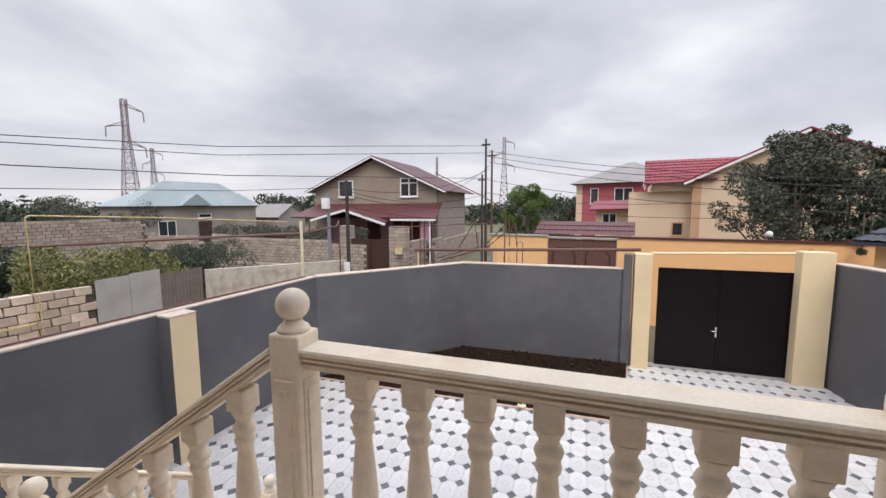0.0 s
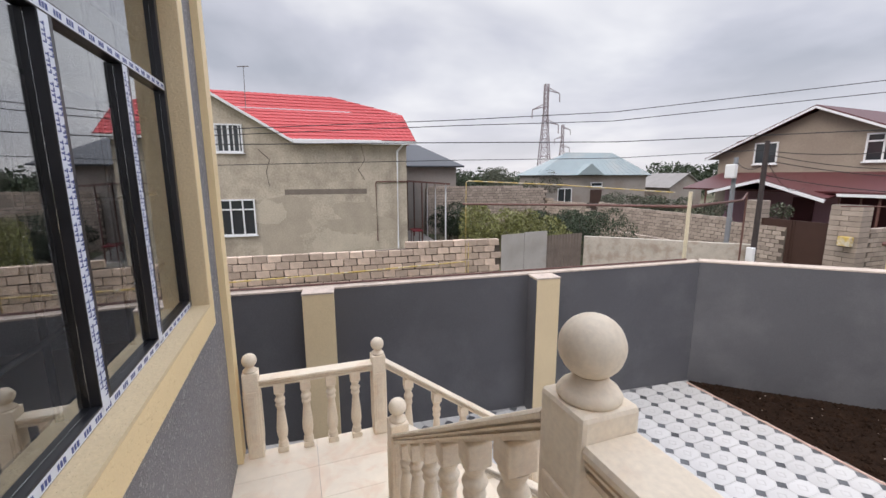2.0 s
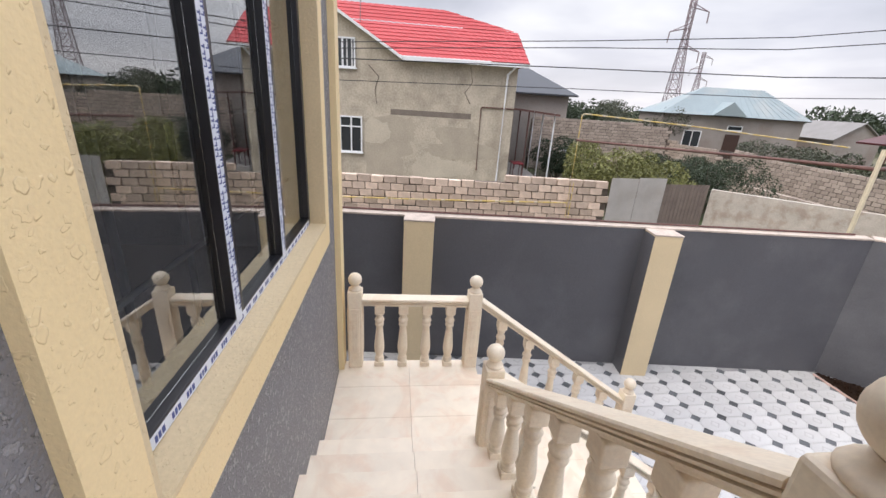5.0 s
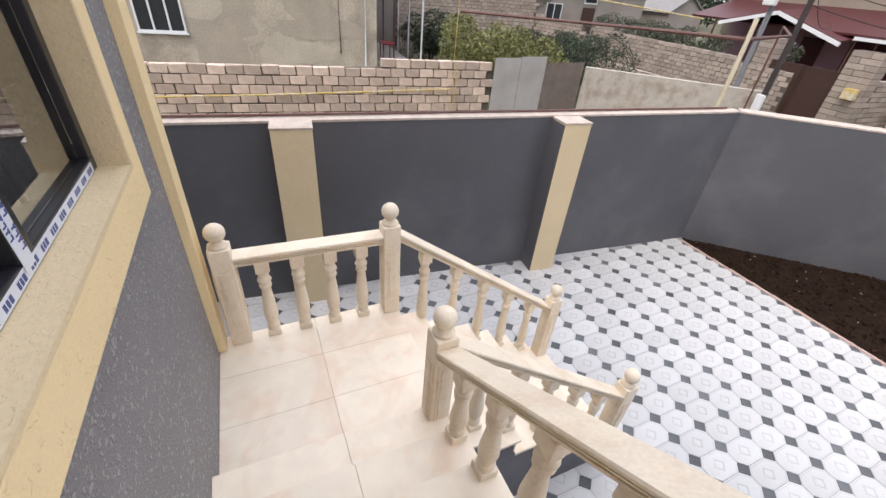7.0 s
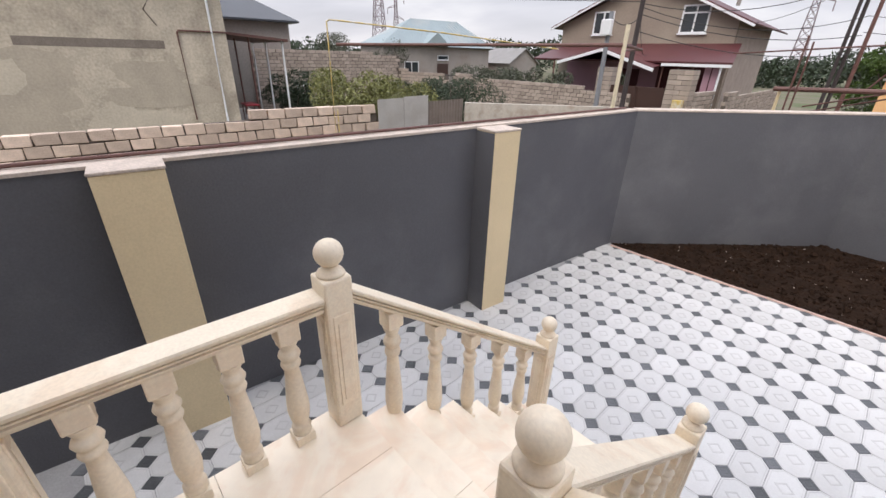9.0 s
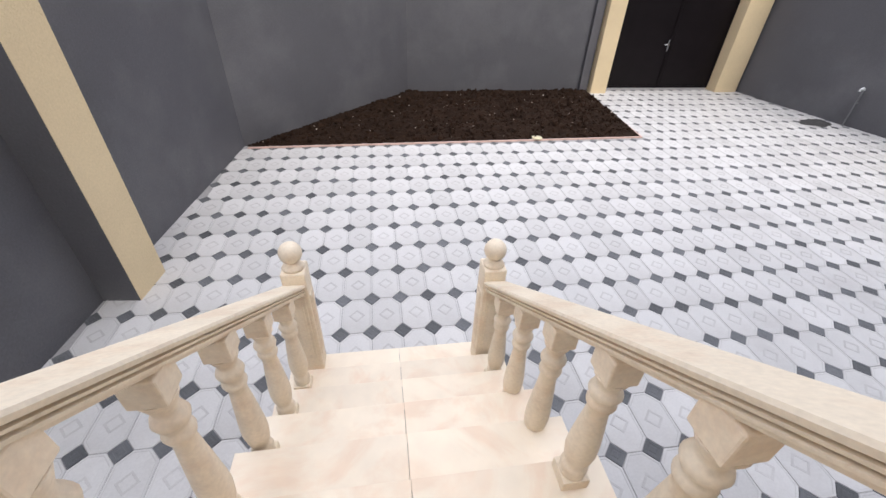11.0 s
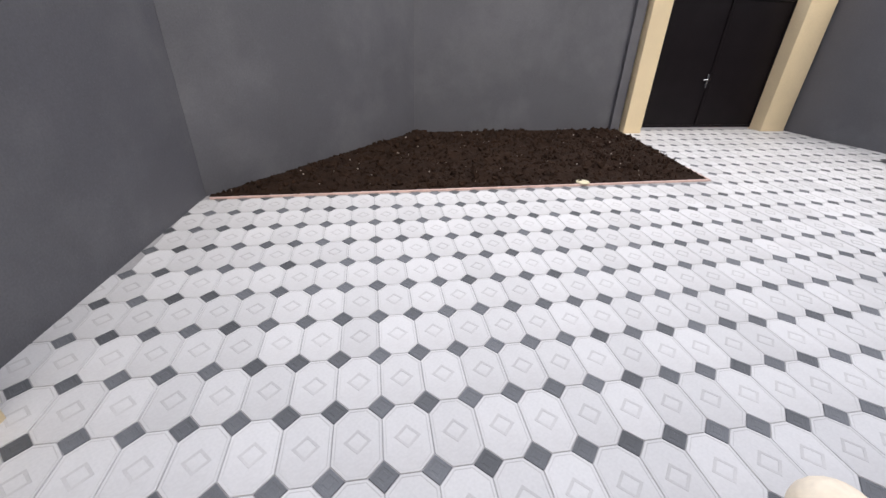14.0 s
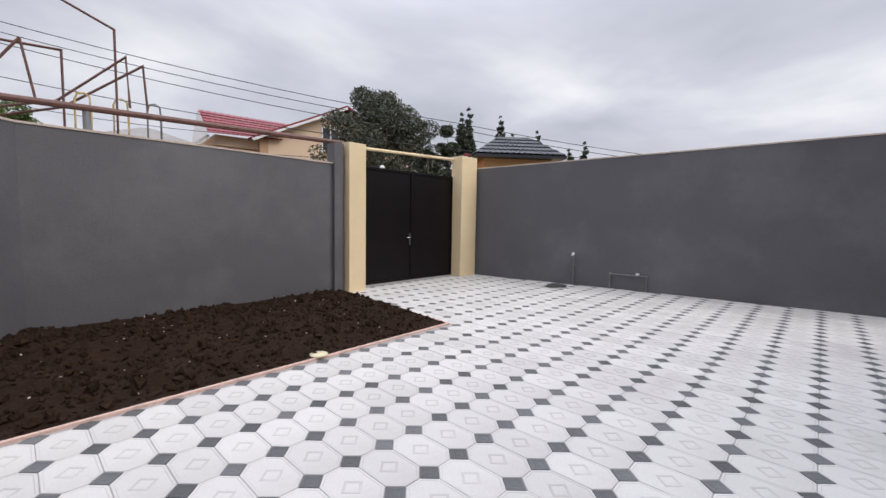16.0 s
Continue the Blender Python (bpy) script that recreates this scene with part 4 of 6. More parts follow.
# ---- generic house pieces ----


def panes(t, x, y, z, w, h, ny=0, mull=1, transom=0.0, axis="x", sgn=-1, curtain=False, material=WHITE):
    """A white window on a facade plane. axis: the way it runs; sgn: the side it faces."""
    def b(a0, a1, d0, d1, z0, z1, bm):
        lo, hi = min(sgn * d0, sgn * d1), max(sgn * d0, sgn * d1)
        if axis == "x":
            box(bm, x + a0, x + a1, y + lo, y + hi, z + z0, z + z1)
        else:
            box(bm, x + lo, x + hi, y + a0, y + a1, z + z0, z + z1)
    wdw = new("window")
    wdw.parent = t
    f = 0.07
    bm = bmesh.new()
    b(0, f, 0.0, 0.08, 0, h, bm)
    b(w - f, w, 0.0, 0.08, 0, h, bm)
    b(f, w - f, 0.0, 0.08, 0, f, bm)
    b(f, w - f, 0.0, 0.08, h - f, h, bm)
    for i in range(mull):
        xm = w * (i + 1) / (mull + 1)
        b(xm - f / 2, xm + f / 2, 0.0, 0.075, f, h - f, bm)
    if transom:
        b(f, w - f, 0.0, 0.07, h * transom - f / 2, h * transom + f / 2, bm)
    part("frame", bm, material, wdw)
    bm = bmesh.new()
    b(-0.05, w + 0.05, 0.0, 0.12, -0.06, 0, bm)
    part("sill", bm, material, wdw)
    for i in range(mull + 1):
        bm = bmesh.new()
        b(w * i / (mull + 1) + 0.04, w * (i + 1) / (mull + 1) - 0.04, 0.0, 0.03, 0.05, h - 0.05, bm)
        part("pane", bm, DARKWIN, wdw)
    if curtain:
        bm = bmesh.new()
        for i in range(int(w / 0.12)):
            if i % 2 == 0:
                b(0.08 + i * 0.12, 0.14 + i * 0.12, 0.03, 0.036, 0.08, h - 0.08, bm)
        part("curtain", bm, mat("white_curtain", (0.6, 0.6, 0.6), 0.9, 0.1, 3, 30, 0.0), wdw, "pale striped curtain behind glass")
    return wdw


def seams(bm, a, b, c, d, n, r=0.02):
    """Raised seams across the roof face a b c d, running from the edge a-b up to the edge d-c."""
    a, b, c, d = (Vector(p) for p in (a, b, c, d))
    for i in range(n + 1):
        k = i / n
        p, q = a.lerp(b, k), d.lerp(c, k)
        if (p - q).length > 0.1:
            tube(bm, [p + Vector((0, 0, r)), q + Vector((0, 0, r))], r, 4)


# ---- red-roofed house ----
PATCH_A = mat("newer_light_render", (0.49, 0.435, 0.35), 0.9, 0.15, 1.2, 14, 0.4, 0.01)
PATCH_B = mat("damp_dark_render", (0.40, 0.35, 0.28), 0.9, 0.15, 1.2, 14, 0.4, 0.01)
rh = thing("neighbour_house", -21.9, 0, -0.16, 0, "two-storey house with patched old plaster and bright red metal roof", "house")
part("wall", cube(-11, 0, -12, 4.95, 0, 6.15), PLASTER_OLD, rh)
# front gable rising at the south part
part("gable_wall", prism(bmesh.new(), [(-11, -6.9), (-0.001, -6.9), (-0.001, -6.8), (-11, -6.8)], 6.151, 6.16), PLASTER_OLD, rh)
bm = bmesh.new()
g0 = [(-0.001, -0.85, 6.15), (-0.001, -10.0, 6.15), (-0.001, -5.2, 8.85)]
q0 = [bm.verts.new(p) for p in g0]
q1 = [bm.verts.new((p[0] - 7.0, p[1], p[2])) for p in g0]
bm.faces.new(q0)
bm.faces.new(q1[::-1])
for i in range(3):
    bm.faces.new((q0[i], q1[i], q1[(i + 1) % 3], q0[(i + 1) % 3]))
bmesh.ops.recalc_face_normals(bm, faces=bm.faces[:])
part("front_gable", bm, PLASTER_OLD, rh)
part("concrete_band", cube(0.002, 0.006, -1.3, 2.8, 3.45, 3.72), STRIP, rh, "bare concrete band across the facade")
rngp = random.Random(41)
for k in range(9):
    yc, zc = rngp.uniform(-5.5, 3.6), rngp.choice((0.9, 1.8, 2.6, 3.9, 4.4))
    w_, h_ = rngp.uniform(0.8, 2.2), rngp.uniform(0.4, 1.0)
    bm = bmesh.new()
    ring = [bm.verts.new((0.003 + 0.0007 * k, max(-6.5, min(4.85, yc + w_ * math.cos(a) * rngp.uniform(0.75, 1.1))), zc + h_ * math.sin(a) * rngp.uniform(0.7, 1.1))) for a in [i * math.tau / 18 for i in range(18)]]
    bm.faces.new(ring)
    part("plaster_patch", bm, PATCH_A if k % 2 else PATCH_B, rh, "patch of newer or darker render")
for pts in ([(-2.4, 5.7), (-1.9, 5.2), (-2.1, 4.6), (-2.0, 3.9)], [(2.6, 5.9), (2.75, 5.2), (2.4, 4.7), (2.7, 4.2)]):
    part("crack", tube(bmesh.new(), [(0.004, a, b) for a, b in pts], 0.022, 4), STRIP, rh, "long dark crack in the plaster")
# rippled metal tile faces
def tile_roof(name, p00, p10, p11, p01, rows, cols, material, parent, amp=0.03):
    """A roof face with pressed tile waves; p00-p10 is the eave, p01-p11 the ridge."""
    bm = bmesh.new()
    a, b, c, d = (Vector(p) for p in (p00, p10, p11, p01))
    nrm = (b - a).cross(d - a).normalized()
    if nrm.z < 0:
        nrm = -nrm
    g = []
    for j in range(rows * 2 + 1):
        v = (j + 1) // 2 / rows
        lift = amp if j % 2 == 0 and j < rows * 2 else 0.0
        l, r = a.lerp(d, v), b.lerp(c, v)
        line = []
        for i in range(cols * 2 + 1):
            u = i / (cols * 2)
            line.append(bm.verts.new(l.lerp(r, u) + nrm * (lift + (amp * 0.8 if i % 2 else 0.0))))
        g.append(line)
    for u, v in zip(g, g[1:]):
        for i in range(len(u) - 1):
            try:
                bm.faces.new((u[i], u[i + 1], v[i + 1], v[i]))
            except ValueError:
                pass
    bmesh.ops.recalc_face_normals(bm, faces=bm.faces[:])
    return part(name, bm, material, parent)


RE, RZ = 0.45, 6.15
tile_roof("roof_slope", (RE, -0.70, RZ), (RE, 5.40, RZ), (-2.4, 5.1, 7.85), (-2.4, -5.0, 8.0), 9, 26, RED_ROOF, rh)
tile_roof("roof_slope", (-2.4, -5.0, 8.01), (-2.4, 5.1, 7.86), (-3.9, 1.2, 8.95), (-3.9, -7.5, 9.15), 5, 26, RED_ROOF, rh)
tile_roof("roof_slope", (RE, 5.40, RZ), (-9, 5.40, RZ), (-6.0, 2.0, 8.7), (-2.4, 5.1, 7.85), 8, 18, RED_ROOF, rh)
bm = bmesh.new()
box(bm, RE - 0.02, RE + 0.05, -0.70, 5.4, RZ - 0.17, RZ - 0.01)
box(bm, 0.0, RE - 0.021, -0.70, 5.4, RZ - 0.06, RZ - 0.02)
part("gutter", bm, WHITE, rh, "white gutter and eaves board")
bm = bmesh.new()
solid(bm, [(0.0, -0.70, RZ - 0.02), (RE, -0.70, RZ - 0.02), (RE, -5.2, 8.85), (0.0, -5.2, 8.85)], 0.12)
part("verge_board", bm, WHITE, rh, "white verge board")
part("downpipe", tube(bmesh.new(), [(RE, 4.75, RZ - 0.15), (0.12, 4.45, RZ - 0.5), (0.10, 4.40, 0.1)], 0.055), WHITE, rh, "white downpipe")
panes(rh, 0, -4.28, 5.52, 1.24, 1.34, axis="y", sgn=1, mull=1, curtain=True)
panes(rh, 0, -4.42, 1.46, 1.68, 1.80, axis="y", sgn=1, mull=2, transom=0.72, curtain=False)
part("wall_pipe", tube(bmesh.new(), [(0.05, 5.0, 4.08), (0.05, 3.35, 4.08), (0.05, 3.28, 4.0), (0.05, 3.3, 0.9)], 0.03), RUST, rh, "brown gas pipe on the facade")
ant = thing("aerial", -24.0, -3.2, 7.6, 0, "thin television aerial on the red roof", "aerial")
part("mast", tube(bmesh.new(), [(0, 0, 0), (0, 0.05, 2.2)], 0.02, 5), GPIPE, ant)
part("aerial_head", tube(bmesh.new(), [(0, -0.25, 2.2), (0, 0.3, 2.25)], 0.03, 5), GPIPE, ant)
# porch of the red-roofed house
po = thing("porch", -22.4, 4.97, -0.16, 0, "lean-to porch with brown roof on thin white posts", "porch")
part("porch_roof", solid(bmesh.new(), [(-6, 0.0, 4.15), (-0.2, 0.0, 4.15), (-0.2, 2.6, 3.95), (-6, 2.6, 3.95)], 0.10), RUST, po)
part("platform", cube(-6, 0.2, 0.0, 1.7, 0, 0.55, 0.01), CONCRETE, po, "concrete porch platform")
for k in range(2):
    part("porch_step", cube(-5.4, 0.4, 1.701 + 0.3 * k, 2.0 + 0.3 * k, 0, 0.37 - 0.18 * k, 0.01), CONCRETE, po)
for x_ in (-0.5, -3.2, -5.8):
    part("porch_post", tube(bmesh.new(), [(x_, 1.0, 0.5), (x_, 1.0, 4.05)], 0.04, 6), RUST, po)
    part("porch_post", tube(bmesh.new(), [(x_, 2.4, 0.0), (x_, 2.4, 3.98)], 0.045, 6), WHITE, po, "white post")
tb = thing("red_table", -22.8, 5.6, 0.39, 0, "small red table standing on the porch", "table")
part("table_top", cube(-0.5, 0.5, -0.3, 0.3, 0.72, 0.78, 0.01), CRIMSON_ROOF, tb)
for sx in (-0.42, 0.42):
    for sy in (-0.24, 0.24):
        part("leg", cube(sx - 0.02, sx + 0.02, sy - 0.02, sy + 0.02, 0, 0.72), RUST, tb)
sw = thing("swing_frame", -26.5, 9.3, -0.16, 60, "pale metal garden swing frame without a seat", "swing")
for yy in (0, 1.6):
    part("leg_frame", tube(bmesh.new(), [(-0.6, yy, 0), (-0.28, yy, 1.75), (0.28, yy, 1.75), (0.6, yy, 0)], 0.026, 6), WHITE, sw)
part("top_bar", tube(bmesh.new(), [(-0.28, 0, 1.76), (-0.28, 1.6, 1.76)], 0.026, 6), WHITE, sw)
part("top_bar", tube(bmesh.new(), [(0.28, 0, 1.76), (0.28, 1.6, 1.76)], 0.026, 6), WHITE, sw)
# dark-roofed house behind
dh = thing("grey_house", -30, 8.0, -0.16, 0, "pale grey house with a dark hipped roof", "house")
part("wall", cube(-8, 0, -4, 2.0, 0, 5.0), PLASTER_HUT, dh)
bm = bmesh.new()
prism(bm, [(-8.5, -4.5), (0.5, -4.5), (0.5, 2.5), (-8.5, 2.5)], 5.001, 5.1)
part("roof_edge", bm, DARK_ROOF, dh)
bm = bmesh.new()
vv = [bm.verts.new(p) for p in ((-8.5, -4.5, 5.1), (0.5, -4.5, 5.1), (0.5, 2.5, 5.1), (-8.5, 2.5, 5.1), (-6, -1, 7.0), (-2.5, -1, 7.0))]
for f in ((0, 1, 5, 4), (1, 2, 5), (2, 3, 4, 5), (3, 0, 4)):
    bm.faces.new([vv[i] for i in f])
bm.faces.new([vv[i] for i in (3, 2, 1, 0)])
part("roof", bm, DARK_ROOF, dh)

# garden walls beyond
block_wall("garden_wall", (-30, 7.6), (-30, 17.5), -0.16, (3.4, 3.35), 0.40, 0.2, "high weathered limestone block garden wall", BLOCK_FAR, seed=5)
block_wall("garden_wall", (-29.9, 17.6), (-26.0, 19.0), -0.16, (2.4, 2.2), 0.40, 0.2, "stepped weathered limestone garden wall", BLOCK_FAR, seed=6)
block_wall("garden_wall", (-27.0, 20.4), (-13.9, 21.3), -0.16, (2.2, 1.9), 0.40, 0.2, "long weathered limestone block garden wall", BLOCK_FAR, seed=7)
block_wall("garden_wall", (-25.5, 17.6), (-15.0, 18.6), -0.16, (0.95, 0.9), 0.40, 0.2, "low limestone block wall in the garden", BLOCK_FAR, seed=8)
gf = thing("railing", -29.5, 19.3, -0.16, 22, "dark concrete and iron railing between garden walls", "railing")
DRK = mat("dark_weathered_concrete_and_eaves_shade", (0.07, 0.065, 0.06), 0.9, 0.25, 3, 30, 0.3, 0.004)
part("top_rail", cube(0, 4.2, 0, 0.12, 2.15, 2.25), DRK, gf)
part("middle_rail", cube(0, 4.2, 0, 0.12, 1.25, 1.4), DRK, gf)
for i in range(22):
    part("bar", tube(bmesh.new(), [(0.1 + i * 0.19, 0.06, 1.38), (0.1 + i * 0.19, 0.06, 2.16)], 0.02, 5), DRK, gf)
for i in range(7):
    part("post", cube(0.05 + i * 0.66, 0.22 + i * 0.66, 0, 0.12, 0, 1.26), DRK, gf)

# ---- hipped hut ----
hu = thing("hut", -45, 24.2, -0.16, 90, "single-storey rendered house with pale blue hipped metal roof", "house")
part("wall", cube(0.3, 15.4, 0.0, 5.4, 0, 4.4), PLASTER_HUT, hu)
bm = bmesh.new()
hv = [bm.verts.new(p) for p in ((-0.1, -0.5, 4.4), (15.8, -0.5, 4.4), (15.8, 5.6, 4.4), (-0.1, 5.6, 4.4), (5.4, 2.6, 7.25), (12.0, 2.6, 7.25))]
for f in ((0, 1, 5, 4), (1, 2, 5), (2, 3, 4, 5), (3, 0, 4), (3, 2, 1, 0)):
    bm.faces.new([hv[i] for i in f])
part("roof", bm, PALE_ROOF, hu, "pale blue metal roof")
bm = bmesh.new()
gv = [bm.verts.new(p) for p in ((5.0, -0.9, 4.45), (8.6, -0.9, 4.45), (6.8, -0.9, 5.8), (6.8, 2.0, 5.8), (5.0, -0.3, 4.45), (8.6, -0.3, 4.45))]
for f in ((0, 1, 2), (0, 2, 3, 4), (1, 5, 3, 2), (0, 4, 5, 1)):
    bm.faces.new([gv[i] for i in f])
part("porch_gable", bm, PALE_ROOF, hu, "pale blue porch gable")
bm = bmesh.new()
seams(bm, (-0.1, -0.5, 4.42), (15.8, -0.5, 4.42), (12.0, 2.6, 7.27), (5.4, 2.6, 7.27), 20, 0.015)
part("roof_seam", bm, PALE_ROOF, hu, "", "stuff")
# dark strip that stands in for the shade under the roof edge
part("eaves_shadow_board", cube(-0.05, 15.75, -0.45, -0.001, 4.31, 4.39), DRK, hu)
panes(hu, 2.9, 0, 1.1, 1.9, 1.7, axis="x", sgn=-1, mull=1)
part("door", cube(7.4, 9.0, -0.05, -0.001, 0.1, 2.6), BROWN_GATE, hu, "brown door")
panes(hu, 7.4, -0.01, 3.0, 1.6, 0.5, axis="x", sgn=-1, mull=0)
sd = thing("shed", -44.0, 42.5, -0.16, 90, "grey shed with corrugated pitched roof", "shed")
part("wall", cube(0, 5.0, 0, 6, 0, 2.9), PLASTER_HUT, sd)
bm = bmesh.new()
sv = [bm.verts.new(p) for p in ((0.0, 0, 2.901), (5.0, 0, 2.901), (2.5, 0, 4.5), (0.0, 6, 2.901), (5.0, 6, 2.901), (2.5, 6, 4.5))]
for f in ((0, 1, 2), (5, 4, 3), (0, 2, 5, 3), (1, 4, 5, 2), (0, 3, 4, 1)):
    bm.faces.new([sv[i] for i in f])
part("gable_wall", bm, PLASTER_HUT, sd)
bm = bmesh.new()
solid(bm, [(-0.4, -0.3, 2.75), (2.5, -0.3, 4.62), (2.5, 6.3, 4.62), (-0.4, 6.3, 2.75)], 0.08)
solid(bm, [(5.4, -0.3, 2.75), (2.51, -0.3, 4.62), (2.51, 6.3, 4.62), (5.4, 6.3, 2.75)], 0.08)
part("roof", bm, SLATE_ROOF, sd)

# ---- brown two-storey house with a porch ----
hb = thing("gabled_house", -13.86, 30.95, -1.20, 8.8, "two-storey brown rendered house with maroon gabled roof", "house")
part("wall", cube(-9.15, 0, 0, 8, 0, 5.45), PLASTER_B, hb)
bm = bmesh.new()
gq = [(-9.15, 0, 5.451), (0, 0, 5.451), (-4.45, 0, 7.45)]
a0 = [bm.verts.new(p) for p in gq]
a1 = [bm.verts.new((p[0], 8, p[2])) for p in gq]
bm.faces.new(a0)
bm.faces.new(a1[::-1])
for i in range(3):
    bm.faces.new((a0[i], a1[i], a1[(i + 1) % 3], a0[(i + 1) % 3]))
bmesh.ops.recalc_face_normals(bm, faces=bm.faces[:])
part("gable_wall", bm, PLASTER_B, hb)
for q in ([(-9.75, -0.45, 5.30), (-4.45, -0.45, 7.66), (-4.45, 8.4, 7.66), (-9.75, 8.4, 5.30)], [(0.75, -0.45, 5.25), (-4.44, -0.45, 7.66), (-4.44, 8.4, 7.66), (0.75, 8.4, 5.25)]):
    part("roof_slope", solid(bmesh.new(), q, 0.07), MAROON_ROOF, hb)
for q in ([(-9.75, -0.50, 5.24), (-4.45, -0.50, 7.60), (-4.45, -0.455, 7.60), (-9.75, -0.455, 5.24)], [(0.75, -0.50, 5.19), (-4.44, -0.50, 7.60), (-4.44, -0.455, 7.60), (0.75, -0.455, 5.19)]):
    part("verge_board", solid(bmesh.new(), q, 0.10), WHITE, hb, "white verge board")
part("dormer_roof", solid(bmesh.new(), [(-9.2, 1.5, 6.3), (-6.8, 1.5, 7.0), (-6.8, 5.0, 7.0), (-9.2, 5.0, 6.3)], 0.5), MAROON_ROOF, hb)
panes(hb, -7.2, 0, 4.90, 1.15, 1.15, mull=1)
panes(hb, -2.55, 0, 4.90, 1.25, 1.25, mull=1, transom=0.72)
part("side_wall", cube(0.001, 0.03, 0.3, 7.7, 0.2, 5.2), BLOCK_FAR, hb, "bare block side wall")
part("chimney", tube(bmesh.new(), [(-1.2, 4, 6.4), (-1.2, 4, 7.9)], 0.10), CONCRETE, hb)
pb = thing("front_porch", -13.86, 30.95, -1.20, 8.8, "covered porch with maroon sheet roof and lilac walls", "porch")
part("porch_roof", solid(bmesh.new(), [(-8.9, -0.002, 4.45), (0.35, -0.002, 4.45), (0.9, -3.2, 3.62), (-8.9, -3.2, 3.62)], 0.08), MAROON_ROOF, pb)
part("porch_roof_front", solid(bmesh.new(), [(-6.9, -3.9, 3.55), (-4.6, -3.9, 4.15), (-4.6, -0.5, 4.35), (-6.9, -0.5, 3.75)], 0.07), MAROON_ROOF, pb)
part("porch_roof_front", solid(bmesh.new(), [(-2.0, -3.9, 3.35), (-4.59, -3.9, 4.15), (-4.59, -0.5, 4.35), (-2.0, -0.5, 3.75)], 0.07), MAROON_ROOF, pb)
bm = solid(bmesh.new(), [(-6.95, -3.96, 3.50), (-4.6, -3.96, 4.12), (-4.6, -3.91, 4.12), (-6.95, -3.91, 3.50)], 0.14)
solid(bm, [(-1.95, -3.96, 3.30), (-4.59, -3.96, 4.12), (-4.59, -3.91, 4.12), (-1.95, -3.91, 3.30)], 0.14)
part("fascia", bm, WHITE, pb, "white fascia")
part("fascia", cube(-1.9, 0.9, -3.30, -3.22, 3.42, 3.54), WHITE, pb)
part("porch_wall", cube(-8.4, -0.3, -0.25, -0.003, 0, 3.7), LILAC, pb)
part("porch_wall_dark", cube(-3.0, -0.3, -0.30, -0.253, 0, 3.6), WINE, pb, "wine red wall")
part("door", cube(-4.9, -4.0, -0.33, -0.256, 0.3, 3.2), WINE, pb)
for x_ in (-7.6, -0.6, 0.5):
    part("porch_post", tube(bmesh.new(), [(x_, -3.1, 0), (x_, -3.1, 3.55)], 0.05, 6), WHITE if x_ > 0 else RUST, pb)
for x_ in (-1.9, -1.2):
    part("porch_post", tube(bmesh.new(), [(x_, -3.0, 1.9), (x_, -3.0, 3.55)], 0.035, 6), RUST, pb)
for x_ in (-0.15, 0.15):
    part("porch_post", cube(x_, x_ + 0.25, -2.9, -2.87, 2.1, 3.5), LILAC, pb, "pale lilac porch panel")
hb.scale = (1.25, 1.25, 1.25)
pb.scale = (1.25, 1.25, 1.25)
fg = thing("street_gate", -15.05, 21.1, -0.16, 4, "closed dark brown street gate between limestone pillars", "gate")
part("leaf", cube(0, 1.35, 0, 0.04, 0.05, 2.35, 0.004), BROWN_GATE, fg)
part("leaf", cube(1.36, 2.72, 0, 0.04, 0.05, 2.35, 0.004), BROWN_GATE, fg)
for x_ in (0.02, 1.28, 1.38, 2.64):
    part("gate_bar", cube(x_, x_ + 0.06, -0.03, -0.001, 0.05, 2.35), BROWN_GATE, fg)


def block_pillar(x, y, w, d, h, rz, seed):
    t = thing("gate_pillar", x, y, -0.16, rz, "square pillar of rough limestone blocks", "pillar", "gate pillars")
    rng = random.Random(seed)
    part("mortar", cube(0.02, w - 0.02, 0.02, d - 0.02, 0, h), MORTAR, t)
    z, k = 0.0, 0
    while z < h - 0.05:
        xs = [0, w * (0.35 if k % 2 else 0.6), w]
        for a, b in zip(xs, xs[1:]):
            part("block", cube(a + 0.008, b - 0.008, rng.uniform(-0.012, 0.0), d, z + 0.008, z + 0.2, 0.006), BLOCK_FAR, t)
        z += 0.21
        k += 1
    return t


block_pillar(-12.30, 21.15, 1.05, 0.7, 3.15, 6, 2)
block_pillar(-15.9, 21.0, 0.8, 0.6, 3.1, 4, 3)
block_wall("lane_wall", (-11.7, 22.2), (-11.9, 25.0), -0.16, (2.0, 2.1), 0.40, 0.2, "rough limestone block wall along the lane", BLOCK_FAR, seed=9)
block_wall("lane_wall", (-11.0, 24.2), (-12.9, 38.0), -0.16, (2.0, 1.7), 0.40, 0.2, "rough limestone block wall along the lane", BLOCK_FAR, seed=10)
mb = thing("meter_box", -11.75, 21.1, 1.38, 6, "small yellow gas meter box on the block pillar", "box")
part("case", cube(0, 0.42, -0.25, 0, 0, 0.38, 0.02), YPIPE, mb)
lane = part("lane", prism(bmesh.new(), [(-6.4, 16.0), (-3.2, 16.0), (-6.6, 60.0), (-9.0, 60.0)], -0.16, -0.13), mat("pale_gravel_lane", (0.30, 0.28, 0.25), 0.95, 0.2, 2, 20, 0.5, 0.01), None, "pale gravel lane", "structure", category="road")

# ---- peach street wall with its gate ----
pwl = thing("peach_wall", -4.63, 17.0, -0.16, 0, "peach painted street wall with a thin dark coping", "wall", kind="structure")
part("wall_body", cube(0, 2.38, 0, 0.25, 0, 3.14), PEACH, pwl)
part("wall_body", cube(4.92, 20, 0, 0.25, 0, 3.16), PEACH, pwl)
